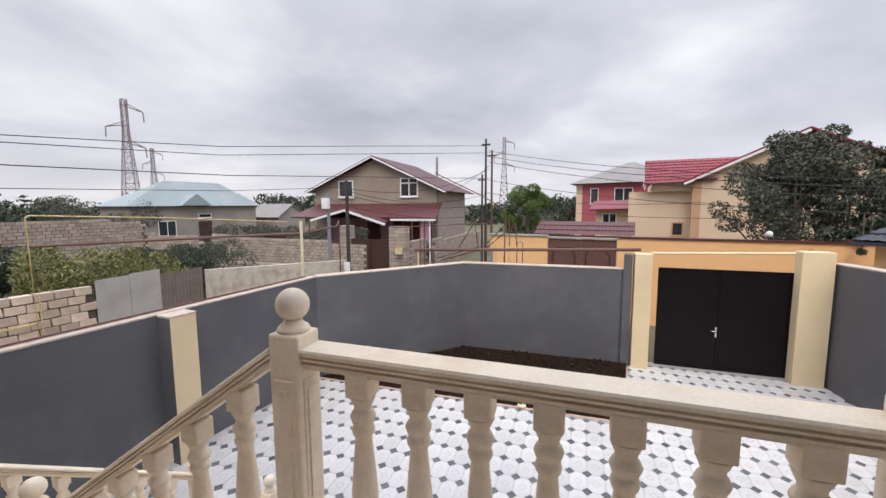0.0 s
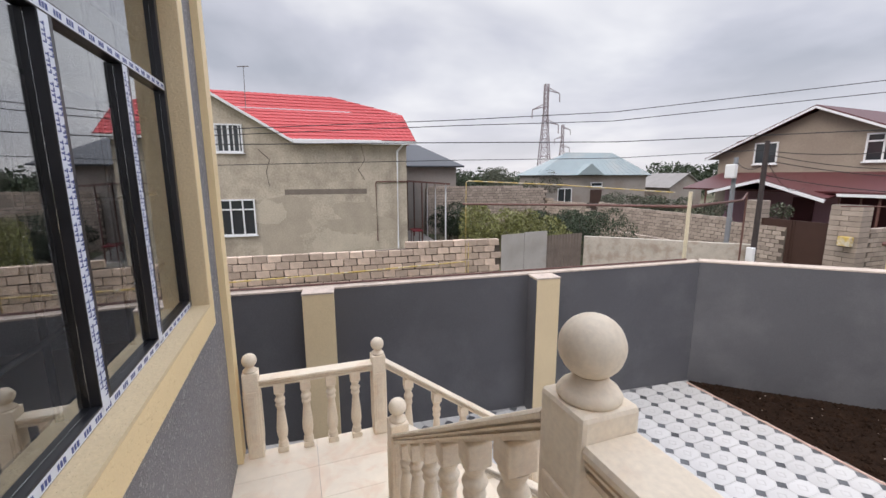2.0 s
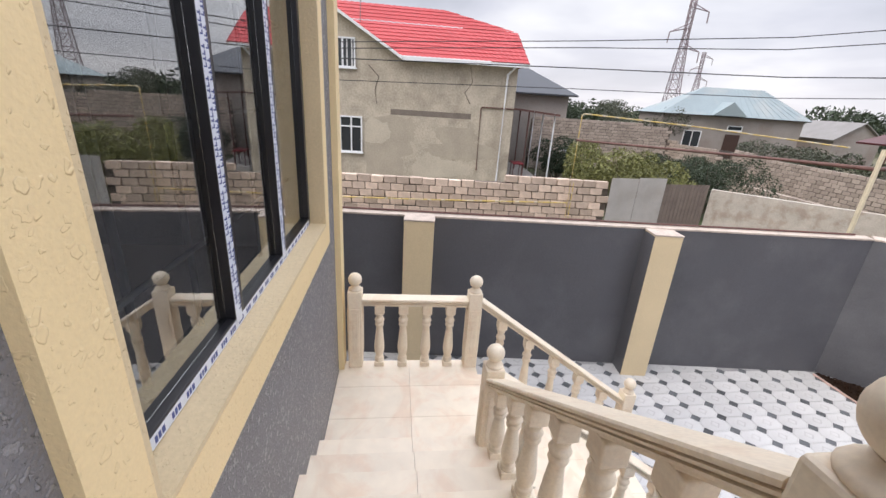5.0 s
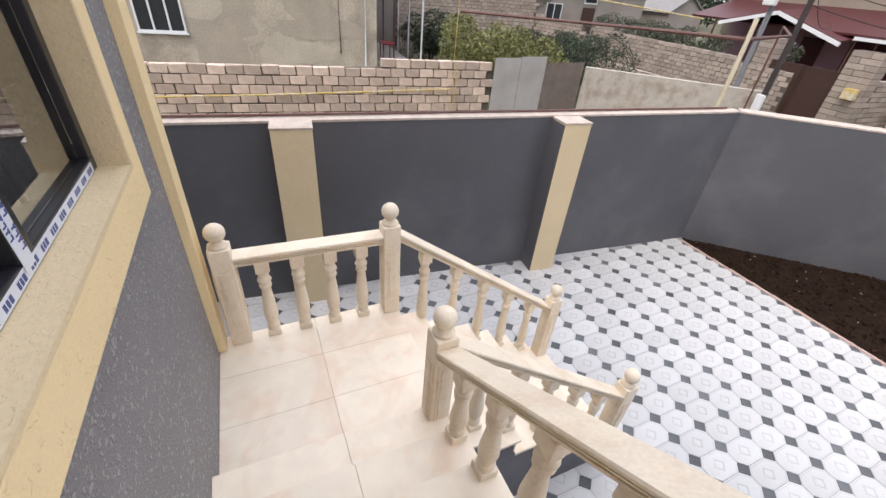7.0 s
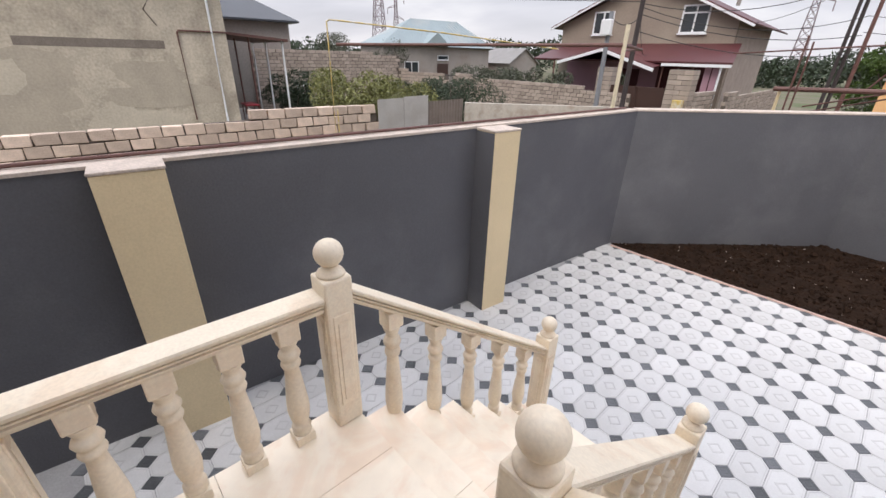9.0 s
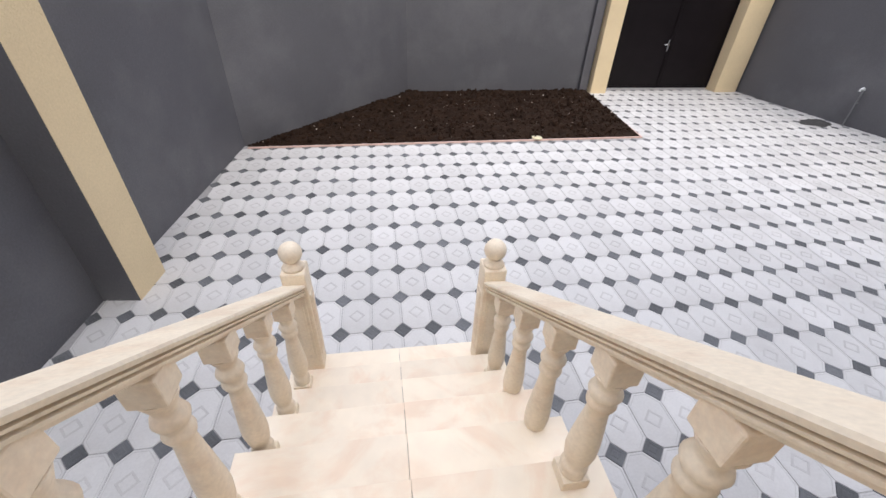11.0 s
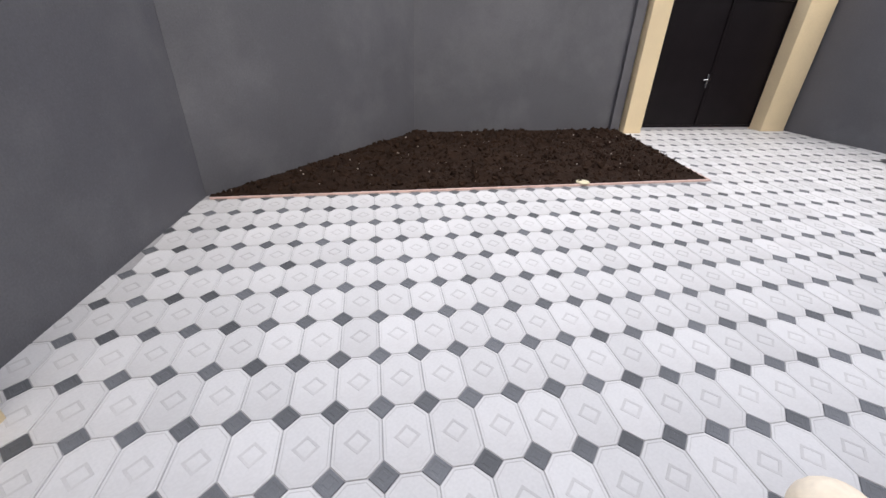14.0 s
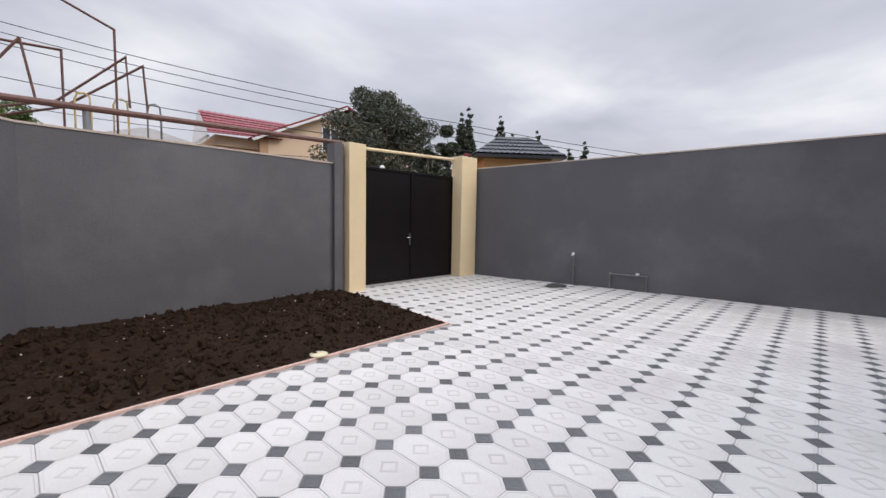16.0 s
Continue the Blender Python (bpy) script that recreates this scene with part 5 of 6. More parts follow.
part("coping", cube(-0.05, 2.38, -0.05, 0.30, 3.141, 3.20), CONCRETE, pwl, "concrete coping")
part("coping", cube(4.92, 20.05, -0.05, 0.30, 3.161, 3.22), MAROON_ROOF, pwl, "dark coping")
part("lintel", cube(2.381, 4.919, 0, 0.25, 3.08, 3.14), CONCRETE, pwl)
bg = thing("peach_wall_gate", -2.25, 17.06, -0.16, 0, "brown ornamental steel gate in the peach wall", "gate")
for k in range(2):
    lf = part("leaf", cube(0.02 + k * 1.25, 1.26 + k * 1.25, 0, 0.05, 0.02, 3.06, 0.004), RUST, bg)
    x0 = 0.2 + k * 1.25
    pts = [(x0, -0.02, 1.2), (x0, -0.02, 2.5), (x0 + 0.2, -0.02, 2.75), (x0 + 0.65, -0.02, 2.75), (x0 + 0.85, -0.02, 2.5), (x0 + 0.85, -0.02, 1.2)]
    part("scroll", tube(bmesh.new(), pts, 0.02, 6), BROWN_GATE, lf)
cn = thing("tiled_canopy", -3.9, 22.0, 2.71, 0, "maroon tiled canopy roof behind the peach wall", "canopy")
tile_roof("canopy_roof", (0, -0.1, 0.0), (4.8, -0.1, 0.0), (4.8, 1.6, 0.60), (0, 1.6, 0.60), 3, 28, MAROON_ROOF, cn)
part("canopy_front", cube(0, 4.8, -0.13, -0.101, -0.12, -0.005), MAROON_ROOF, cn)
part("canopy_post", cube(0.1, 0.2, 1.2, 1.3, -2.87, 0.4), CONCRETE, cn)
part("canopy_post", cube(4.5, 4.6, 1.2, 1.3, -2.87, 0.4), CONCRETE, cn)

# ---- peach house ----
ph = thing("peach_house", 3.7, 27.0, -0.16, 0, "large pale peach rendered house with crimson metal roof", "house")
bm = bmesh.new()
pv = [(0, 0, 0), (9.4, 0, 0), (9.4, 0, 5.7), (4.7, 0, 7.85), (0, 0, 5.75)]
a0 = [bm.verts.new(p) for p in pv]
a1 = [bm.verts.new((p[0], 9, p[2])) for p in pv]
bm.faces.new(a0)
bm.faces.new(a1[::-1])
for i in range(5):
    bm.faces.new((a0[i], a1[i], a1[(i + 1) % 5], a0[(i + 1) % 5]))
bmesh.ops.recalc_face_normals(bm, faces=bm.faces[:])
part("wall", bm, PEACH_HOUSE, ph)
part("corner_trim", cube(-0.02, 0.40, -0.03, -0.001, 0, 5.7), PEACH_TRIM, ph, "tan corner trim")
part("side_wing", cube(-3.2, -0.001, 0.6, 8.5, 0, 5.1), PEACH_HOUSE, ph)
part("side_wing_upper", cube(-2.0, -0.001, 0.3, 8.5, 5.101, 5.6), PEACH_HOUSE, ph)
part("verge_board", solid(bmesh.new(), [(-0.5, -0.45, 5.55), (4.7, -0.45, 8.02), (4.7, -0.38, 8.02), (-0.5, -0.38, 5.55)], 0.14), WHITE, ph, "white verge board")
for q in ([(-0.5, -0.46, 5.62), (4.7, -0.46, 8.10), (4.7, 9.4, 8.10), (-0.5, 9.4, 5.62)], [(9.9, -0.46, 5.62), (4.71, -0.46, 8.10), (4.71, 9.4, 8.10), (9.9, 9.4, 5.62)]):
    part("roof_slope", solid(bmesh.new(), q, 0.08), CRIMSON_ROOF, ph)
tile_roof("roof_slope", (-2.4, -0.2, 5.52), (1.0, -0.2, 5.62), (2.6, 1.9, 7.0), (-2.4, 1.9, 7.0), 8, 16, CRIMSON_ROOF, ph)
part("small_gable", prism(bmesh.new(), [(-2.35, 0.0), (-2.30, 0.0), (-2.30, 3.6), (-2.35, 3.6)], 5.3, [5.5, 5.5, 5.6, 5.6]), WHITE, ph)
bm = bmesh.new()
vv = [bm.verts.new(p) for p in ((-2.42, -0.25, 5.45), (-2.42, 3.9, 5.45), (-2.42, 1.9, 7.05))]
bm.faces.new(vv)
part("gable_board", bm, WHITE, ph)
panes(ph, 3.3, 0, 5.4, 1.1, 1.35, mull=1)
panes(ph, -0.9, 0.6, 2.55, 0.6, 0.8, mull=0, material=PEACH_TRIM)
lw = thing("low_annex", -1.5, 30.0, -0.16, 0, "low peach annex with crimson sheet roof", "house")
part("wall", cube(0, 3.4, 0, 5, 0, 4.0), PEACH_HOUSE, lw)
part("roof", solid(bmesh.new(), [(-0.4, -0.6, 4.05), (3.6, -0.6, 4.15), (3.6, 3.0, 4.75), (-0.4, 3.0, 4.6)], 0.10), CRIMSON_ROOF, lw)
panes(lw, 2.0, 0, 2.75, 1.1, 0.9, mull=1)
panes(lw, 0.4, 0, 3.0, 0.9, 0.8, mull=1)
ac = thing("air_conditioner", 2.15, 30.0, 3.55, 0, "white air conditioner unit with round fan grille", "air conditioner")
part("case", cube(0, 0.9, -0.36, -0.002, 0, 0.72, 0.02), WHITE, ac)
part("fan_grille", lathe(bmesh.new(), [(0.27, 0), (0.29, 0.01), (0.25, 0.02)], 20), DRK, ac)
ac.children[1].matrix_basis = pose(0.38, -0.362, 0.36, 90, 0, 0)
gl = thing("globe_lamp", 4.8, 17.12, 3.06, 0, "white globe lamp on the peach wall", "lamp")
part("lamp_base", tube(bmesh.new(), [(0, 0, 0), (0, 0, 0.10)], 0.03), DRK, gl)
part("globe", lathe(bmesh.new(), [(0.10 * math.sin(a) + 0.0005, 0.1 - 0.1 * math.cos(a)) for a in [math.pi * i / 10 for i in range(11)]], 16, 0, 0, 0.101), WHITE, gl)

# ---- pink house ----
pk = thing("pink_house", -4.0, 40.0, -0.16, 0, "dusky pink two-storey house with grey hipped roof", "house")
part("wall", cube(0, 8.5, 0, 8, 0, 6.2), PINK, pk)
part("corner_trim", cube(-0.02, 0.5, -0.03, -0.001, 0, 6.1), PEACH_HOUSE, pk)
bm = bmesh.new()
vv = [bm.verts.new(p) for p in ((-0.6, -0.6, 6.2), (9.1, -0.6, 6.3), (9.1, 8.6, 6.3), (-0.6, 8.6, 6.2), (4.2, 4, 8.3), (4.8, 4, 8.3))]
for f in ((0, 1, 5, 4), (1, 2, 5), (2, 3, 4, 5), (3, 0, 4), (3, 2, 1, 0)):
    bm.faces.new([vv[i] for i in f])
part("roof", bm, SLATE_ROOF, pk, "grey corrugated roof")
panes(pk, 3.2, 0, 4.4, 1.5, 1.4, mull=1)
panes(pk, 1.2, 0, 4.4, 0.7, 1.4, mull=0)
part("pink_annex", cube(5.0, 8.4, -1.5, -0.001, 0, 5.2), PINK, pk)

# ---- dark roofed gatehouse behind the east wall ----
dg = thing("gatehouse", 5.30, 13.02, -0.24, -35, "small peach building with black tiled hipped roof", "house")
part("wall", cube(0.4, 3.1, 0.4, 3.2, 0, 3.55), PEACH, dg)
part("roof_edge", cube(0, 3.5, 0, 3.6, 3.551, 3.63), DARK_ROOF, dg)
tile_roof("roof_slope", (0, 0, 3.64), (3.5, 0, 3.64), (2.5, 1.5, 4.38), (1.3, 1.5, 4.38), 5, 16, DARK_ROOF, dg)
tile_roof("roof_slope", (0, 3.6, 3.64), (0, 0, 3.64), (1.3, 1.5, 4.38), (1.3, 2.1, 4.38), 5, 12, DARK_ROOF, dg)
tile_roof("roof_slope", (3.5, 0, 3.64), (3.5, 3.6, 3.64), (2.5, 2.1, 4.38), (2.5, 1.5, 4.38), 5, 12, DARK_ROOF, dg)
tile_roof("roof_slope", (3.5, 3.6, 3.64), (0, 3.6, 3.64), (1.3, 2.1, 4.38), (2.5, 2.1, 4.38), 5, 12, DARK_ROOF, dg)
dg.scale = (0.77, 0.9, 1.0)
rr = thing("far_house", 22.0, 24.0, -0.16, 0, "far house with a crimson roof behind the wall", "house")
part("wall", cube(0, 8, 0, 6, 0, 5.6), PEACH_HOUSE, rr)
part("roof", prism(bmesh.new(), [(-0.5, -0.5), (8.5, -0.5), (8.5, 6.5), (-0.5, 6.5)], 5.601, [5.7, 5.7, 7.4, 7.4]), CRIMSON_ROOF, rr)

# ---- trees and shrubs ----


def leaf_cloud(bm, centres, count, size, seed, flat=0.35, long=1.8):
    """Small leaf blades scattered on and in uneven clumps."""
    rng = np.random.RandomState(seed)
    c = np.array(centres, float)
    w = c[:, 3] ** 2
    idx = rng.choice(len(c), count, p=w / w.sum())
    d = rng.normal(size=(count, 3))
    d /= np.linalg.norm(d, axis=1)[:, None]
    r = rng.uniform(0.35, 1.0, count) ** 0.5
    pos = c[idx, :3] + d * (c[idx, 3] * r)[:, None] * np.array([1, 1, 0.8])
    u = rng.normal(size=(count, 3))
    u /= np.linalg.norm(u, axis=1)[:, None]
    v = np.cross(u, rng.normal(size=(count, 3)))
    v /= np.linalg.norm(v, axis=1)[:, None]
    s = size * rng.uniform(0.5, 1.3, count)
    a = pos - u * (s * long / 2)[:, None]
    b = pos + v * (s * flat)[:, None]
    e = pos + u * (s * long / 2)[:, None]
    f = pos - v * (s * flat)[:, None]
    for k in range(count):
        q = [bm.verts.new(p) for p in (a[k], b[k], e[k], f[k])]
        bm.faces.new(q)


def tree(name, x, y, h, crown, trunk_h, leaf, label, seed, count=9000, size=0.10, clumps=26, base=-0.16, spread=1.0):
    t = thing(name, x, y, base, 0, label, "tree")
    rng = random.Random(seed)
    bm = bmesh.new()
    tube(bm, [(0, 0, 0), (0.05, 0.05, trunk_h * 0.5), (0.1, 0, trunk_h), (0.15, 0.1, h * 0.75)], [0.16, 0.13, 0.10, 0.04], 8)
    cs = []
    for i in range(clumps):
        a = rng.uniform(0, math.tau)
        zz = rng.uniform(trunk_h, h)
        k = (zz - trunk_h) / (h - trunk_h)
        rad = crown * math.sin(math.pi * (0.18 + 0.72 * k)) * rng.uniform(0.3, 1.12) * spread
        r = crown * rng.uniform(0.10, 0.34)
        cs.append((rad * math.cos(a), rad * math.sin(a), zz - r * 0.5, r))
        if i % 3 == 0:
            tube(bm, [(0.06, 0.04, trunk_h * rng.uniform(0.6, 1.0)), (cs[-1][0] * 0.5, cs[-1][1] * 0.5, (trunk_h + zz) / 2), cs[-1][:3]], [0.06, 0.04, 0.015], 5)
    part("trunk", bm, BARK, t)
    bm = bmesh.new()
    leaf_cloud(bm, cs, count, size, seed)
    part("crown", bm, leaf, t)
    return t


def shrub(name, x, y, w, d, h, leaf, label, seed, count=5000, size=0.08, rz=0.0, twigs=26, base=-0.16):
    t = thing(name, x, y, base, rz, label, "shrub")
    rng = random.Random(seed)
    cs, bm = [], bmesh.new()
    for i in range(18):
        px, py = rng.uniform(-w / 2, w / 2), rng.uniform(-d / 2, d / 2)
        r = min(w, d, h) * rng.uniform(0.20, 0.38)
        cs.append((px, py, rng.uniform(0.25, 0.85) * h, r))
    for i in range(twigs):
        c = cs[i % len(cs)]
        tube(bm, [(c[0] * 0.4, c[1] * 0.4, 0), (c[0] * 0.8, c[1] * 0.8, c[2] * 0.6), (c[0] + rng.uniform(-0.3, 0.3), c[1] + rng.uniform(-0.3, 0.3), c[2] + rng.uniform(0.1, 0.5) * h * 0.5)], [0.03, 0.018, 0.006], 4)
    part("branch", bm, BARK, t)
    bm = bmesh.new()
    leaf_cloud(bm, cs, count, size, seed)
    part("foliage", bm, leaf, t)
    return t


tree("olive_tree", 6.1, 19.6, 6.9, 2.15, 1.2, LEAF_OLIVE, "large grey-green olive-like tree behind the peach wall", 11, 42000, 0.075, 120, spread=1.05)
tree("olive_tree", 7.8, 20.5, 7.3, 1.8, 1.2, LEAF_OLIVE, "broad grey-green tree behind the peach wall", 12, 30000, 0.075, 80, spread=1.05)
tree("dense_tree", -5.3, 26.0, 5.7, 1.75, 1.2, LEAF_GREEN, "dense fresh green rounded tree behind the wall", 13, 22000, 0.085, 50)
tree("dense_tree", 7.2, 17.4, 4.6, 0.8, 2.0, LEAF_DARK, "small dark conifer behind the gate", 14, 5000, 0.09, 16)
shrub("bush", -18.8, 10.2, 4.4, 4.0, 2.65, LEAF_YELLOW, "loose yellow-green garden bush", 21, 22000, 0.085, twigs=40)
shrub("bush", -19.5, 14.2, 4.4, 3.6, 2.5, LEAF_DARK, "sparse brownish thorny garden bush", 22, 12000, 0.07)
shrub("bush", -26.0, 8.6, 2.2, 2.0, 2.6, LEAF_DARK, "dark green shrub against the garden wall", 23, 6000, 0.09)
shrub("bush", -24.0, 14.5, 8.0, 3.5, 2.0, LEAF_DARK, "low dark brushwood along the garden wall", 24, 14000, 0.07)
shrub("bush", -21.5, 24.5, 12.0, 3.0, 2.9, LEAF_OLIVE, "grey-green scrub behind the long garden wall", 25, 15000, 0.10)
shrub("bush", -31.0, 27.0, 9.0, 3.0, 2.6, LEAF_OLIVE, "grey-green scrub before the rendered hut", 26, 9000, 0.10)
shrub("bush", -7.6, 40.0, 4.0, 6.0, 4.0, LEAF_OLIVE, "tall scrub beside the lane", 27, 7000, 0.13)
shrub("bush", -5.2, 48.0, 5.0, 5.0, 5.0, LEAF_DARK, "dark trees at the end of the lane", 28, 7000, 0.16)
shrub("bush", -48.0, 23.0, 6.0, 15.0, 5.2, LEAF_OLIVE, "broad yellowish scrub beyond the gardens", 29, 20000, 0.13)
shrub("bush", -48.0, 13.4, 5.0, 4.5, 4.9, LEAF_DARK, "dark round tree beyond the red-roofed house", 30, 9000, 0.18)
for k, (x_, y_, h_) in enumerate(((25.5, 35, 12.7), (26.7, 35.2, 13.4), (31.3, 35, 13.4), (33.8, 35.5, 11.9), (38.2, 35, 12.8), (40.6, 35, 10.7), (45.0, 35, 11.5), (48.6, 35, 12.9))):
    t_ = thing("cypress", x_, y_, -0.16, 0, "tall slender dark green cypress on the skyline", "tree", "skyline cypresses")
    part("trunk", tube(bmesh.new(), [(0, 0, 0), (0, 0, h_ * 0.9)], [0.2, 0.05], 6), BARK, t_)
    rng = random.Random(60 + k)
    cs = [(rng.uniform(-0.2, 0.2), rng.uniform(-0.2, 0.2), 1.5 + (h_ - 2.0) * i / 17, 1.0 * math.sin(math.pi * (0.25 + 0.70 * i / 17)) * rng.uniform(0.75, 1.1)) for i in range(18)]
    bm = bmesh.new()
    leaf_cloud(bm, cs, 5200, 0.26, 60 + k)
    part("crown", bm, LEAF_DARK, t_)
tree("pine", 23.4, 34, 11.2, 2.0, 4.0, LEAF_DARK, "irregular dark pine on the skyline", 71, 5000, 0.26, 20)
tree("pine", 52.0, 36, 11.5, 2.0, 4.0, LEAF_DARK, "irregular dark pine on the skyline", 72, 4000, 0.26, 18)
# far woods
wd = part("far_woods", bmesh.new(), LEAF_DARK, None, "dark distant belt of trees along the horizon", "stuff", category="trees")
bm = bmesh.new()
rng = random.Random(77)
cs = []
for i in range(420):
    a = radians(rng.uniform(60, 200))
    r_ = rng.uniform(85, 130)
    rr_ = rng.uniform(1.6, 3.4)
    cs.append((r_ * math.cos(a), r_ * math.sin(a), rng.uniform(1.0, 4.2 + 1.4 * math.sin(a * 9)), rr_))
leaf_cloud(bm, cs, 60000, 0.55, 78)
bm.to_mesh(wd.data)
bm.free()
bm = bmesh.new()
rng = random.Random(81)
for i in range(5200):
    x_, y_ = rng.uniform(-30, -10.5), rng.uniform(5.0, 21.0)
    h_ = rng.uniform(0.08, 0.35)
    a_ = rng.uniform(0, math.tau)
    vs = [bm.verts.new((x_, y_, -0.16)), bm.verts.new((x_ + 0.03 * math.cos(a_), y_ + 0.03 * math.sin(a_), -0.16)), bm.verts.new((x_ + rng.uniform(-0.1, 0.1), y_ + rng.uniform(-0.1, 0.1), h_))]
    bm.faces.new(vs)
part("weeds", bm, LEAF_OLIVE, None, "dry weeds in the neglected garden", "stuff", category="grass")

# ---- pylons ----


def pylon(x, y, h, rz, w, seed):
    t = thing("electricity_pylon", x, y, -0.16, rz, "tall red and white steel lattice electricity pylon", "pylon", "electricity pylons")
    bm = bmesh.new()
    n = 12
    rad = 0.10 * h / 28
    def half(k):
        return w * (0.5 - 0.36 * min(1, k / 0.75)) if k < 0.75 else w * 0.14
    rings = []
    for i in range(n + 1):
        k = i / n
        s = half(k)
        rings.append([(sx * s, sy * s, h * k) for sx, sy in ((-1, -1), (1, -1), (1, 1), (-1, 1))])
    for a, b in zip(rings, rings[1:]):
        for j in range(4):
            tube(bm, [a[j], b[j]], rad, 4)
            tube(bm, [a[j], b[(j + 1) % 4]], rad * 0.7, 3)
            tube(bm, [a[(j + 1) % 4], b[j]], rad * 0.7, 3)
            tube(bm, [b[j], b[(j + 1) % 4]], rad * 0.7, 3)
    part("tower", bm, LATTICE, t)
    for z, sgn in ((0.95, 1), (0.80, -1), (0.66, 1)):
        bm = bmesh.new()
        tube(bm, [(0, 0, h * z), (sgn * h * 0.13, 0, h * (z - 0.03))], rad * 1.2, 4)
        tube(bm, [(0, 0, h * (z + 0.03)), (sgn * h * 0.13, 0, h * (z - 0.03))], rad, 4)
        part("cross_arm", bm, LATTICE, t)
        part("insulator", tube(bmesh.new(), [(sgn * h * 0.13, 0, h * (z - 0.031)), (sgn * h * 0.133, 0, h * (z - 0.11))], rad * 1.4, 5), LATTICE, t)
    return t


pylon(-110, 59, 29.6, 80, 3.9, 1)
pylon(-160, 93.3, 25.3, 80, 3.3, 2)
pylon(-48.2, 165.6, 31.5, 20, 4.0, 3)
pylon(-300, 67.5, 22, 80, 4.5, 4)

# ---- poles, pipes and cables ----


def cable(name, pts, r=0.012, material=BLACKWIRE, sag=0.0, label="thin black overhead cable between poles", group="overhead cables"):
    """A cable hung through its points, sagging between them."""
    out = []
    for a, b in zip(pts, pts[1:]):
        a, b = Vector(a), Vector(b)
        for i in range(10):
            k = i / 10
            p = a.lerp(b, k)
            p.z -= sag * 4 * k * (1 - k)
            out.append(p)
    out.append(Vector(pts[-1]))
    o = out[0].copy()
    t = thing(name, o.x, o.y, o.z, 0, label, "cable", group)
    part("wire", tube(bmesh.new(), [p - o for p in out], r, 5), material, t)
    return t


def pole(name, x, y, h, r, material, label, lean=(0, 0)):
    t = thing(name, x, y, -0.16, 0, label, "pole", "utility poles")
    part("shaft", tube(bmesh.new(), [(0, 0, 0), (lean[0], lean[1], h)], [r * 1.15, r * 0.85], 10), material, t)
    return t


P1 = pole("utility_pole", -10.9, 15.57, 5.5, 0.085, POLE_D, "dark utility pole beside the street gate")
part("service_box", cube(-0.10, 0.16, -0.22, -0.09, 1.35, 1.85, 0.02), WHITE, P1, "white service box")
P2 = pole("utility_pole", -12.0, 15.6, 5.0, 0.085, POLE, "grey concrete utility pole with a white box")
part("junction_box", cube(-0.2, 0.2, -0.25, -0.09, 4.25, 4.75, 0.03), WHITE, P2, "white junction box")
for x_, y_, h_, m_ in ((-6.84, 22.8, 8.05, POLE_D), (-6.42, 22.6, 7.4, RUST), (-6.98, 22.6, 6.1, POLE_D)):
    pt = pole("slim_pole", x_, y_, h_, 0.065, m_, "slim rusty steel utility pole beside the lane")
    part("insulator", cube(-0.25, 0.25, -0.04, 0.04, h_ - 0.35, h_ - 0.27, 0.004), m_, pt)
mp = thing("gas_main", -5.45, 11.95, 2.85, 0, "long brown gas pipe just above the yard wall", "pipe")
part("pipe", tube(bmesh.new(), [(0, 0, 0), (6.45, 0.72, 0.20)], 0.045), RUST, mp)
part("support", tube(bmesh.new(), [(2.45, 0.30, -3.0), (2.45, 0.30, 0.05)], 0.045), POLE, mp)
part("support", tube(bmesh.new(), [(0.1, 0.05, -3.0), (0.1, 0.05, 0.0)], 0.03), CREAM, mp)
FY = 12.45
fr = thing("pipe_frame", -3.2, FY, 0, 0, "tangle of thin brown gas pipes above the wall", "pipe")
for pts in (
    [(-0.03, 0, -0.1), (-0.03, 0, 3.69), (-0.9, 0.02, 3.66), (-3.37, 0.0, 3.50)],
    [(-0.42, 0, 3.74), (-0.95, 0, 2.9)],
    [(-0.42, 0, 3.74), (-0.30, 0, 2.98)],
    [(-1.9, 0.4, 2.5), (-0.10, 0.05, 3.02), (0.66, 0, 3.78), (0.69, 0, 3.06)],
    [(-1.8, 0.45, 2.4), (-0.05, 0.1, 2.95), (0.86, 0, 3.70), (0.90, 0, 3.06)],
    [(0.54, 0, -0.1), (0.54, 0, 4.13), (-0.30, 0.2, 4.55), (-2.0, 0.5, 5.3)],
):
    part("frame_pipe", tube(bmesh.new(), pts, 0.017, 6), RUST, fr)
for k, x_ in enumerate((0.08, 0.50, 0.90)):
    part("loop_pipe", tube(bmesh.new(), [(x_, 0.05, -0.1), (x_, 0.05, 3.08), (x_ + 0.03, 0.05, 3.16), (x_ + 0.10, 0.05, 3.18), (x_ + 0.16, 0.05, 3.14), (x_ + 0.17, 0.05, 3.0), (x_ + 0.17, 0.05, -0.1)], 0.014, 6), (YPIPE, YPIPE, GPIPE)[k], fr)
for x_, y_, h_ in ((-5.11, 11.70, 3.8), (-5.04, 11.83, 3.7)):
    tp = thing("thin_pole", x_, y_, 0, 0, "thin rusty steel pole just behind the yard wall", "pole", "thin poles behind the yard wall")
    part("pole", tube(bmesh.new(), [(0, 0, -0.1), (0, 0, h_)], 0.017, 6), RUST, tp)
PT = (-6.62, 22.7)
cable("cable", [(-12, -14, 4.9), (-12, -1.6, 5.44), (-12, 5, 5.86), (-12, 10.4, 6.27), (PT[0], PT[1] + 0.1, 7.5)], 0.012)
cable("cable", [(-12.1, -14, 4.8), (-12.1, -1.6, 5.30), (-12.1, 5, 5.71), (-12.1, 10.4, 5.99), (PT[0], PT[1], 7.1)], 0.012)
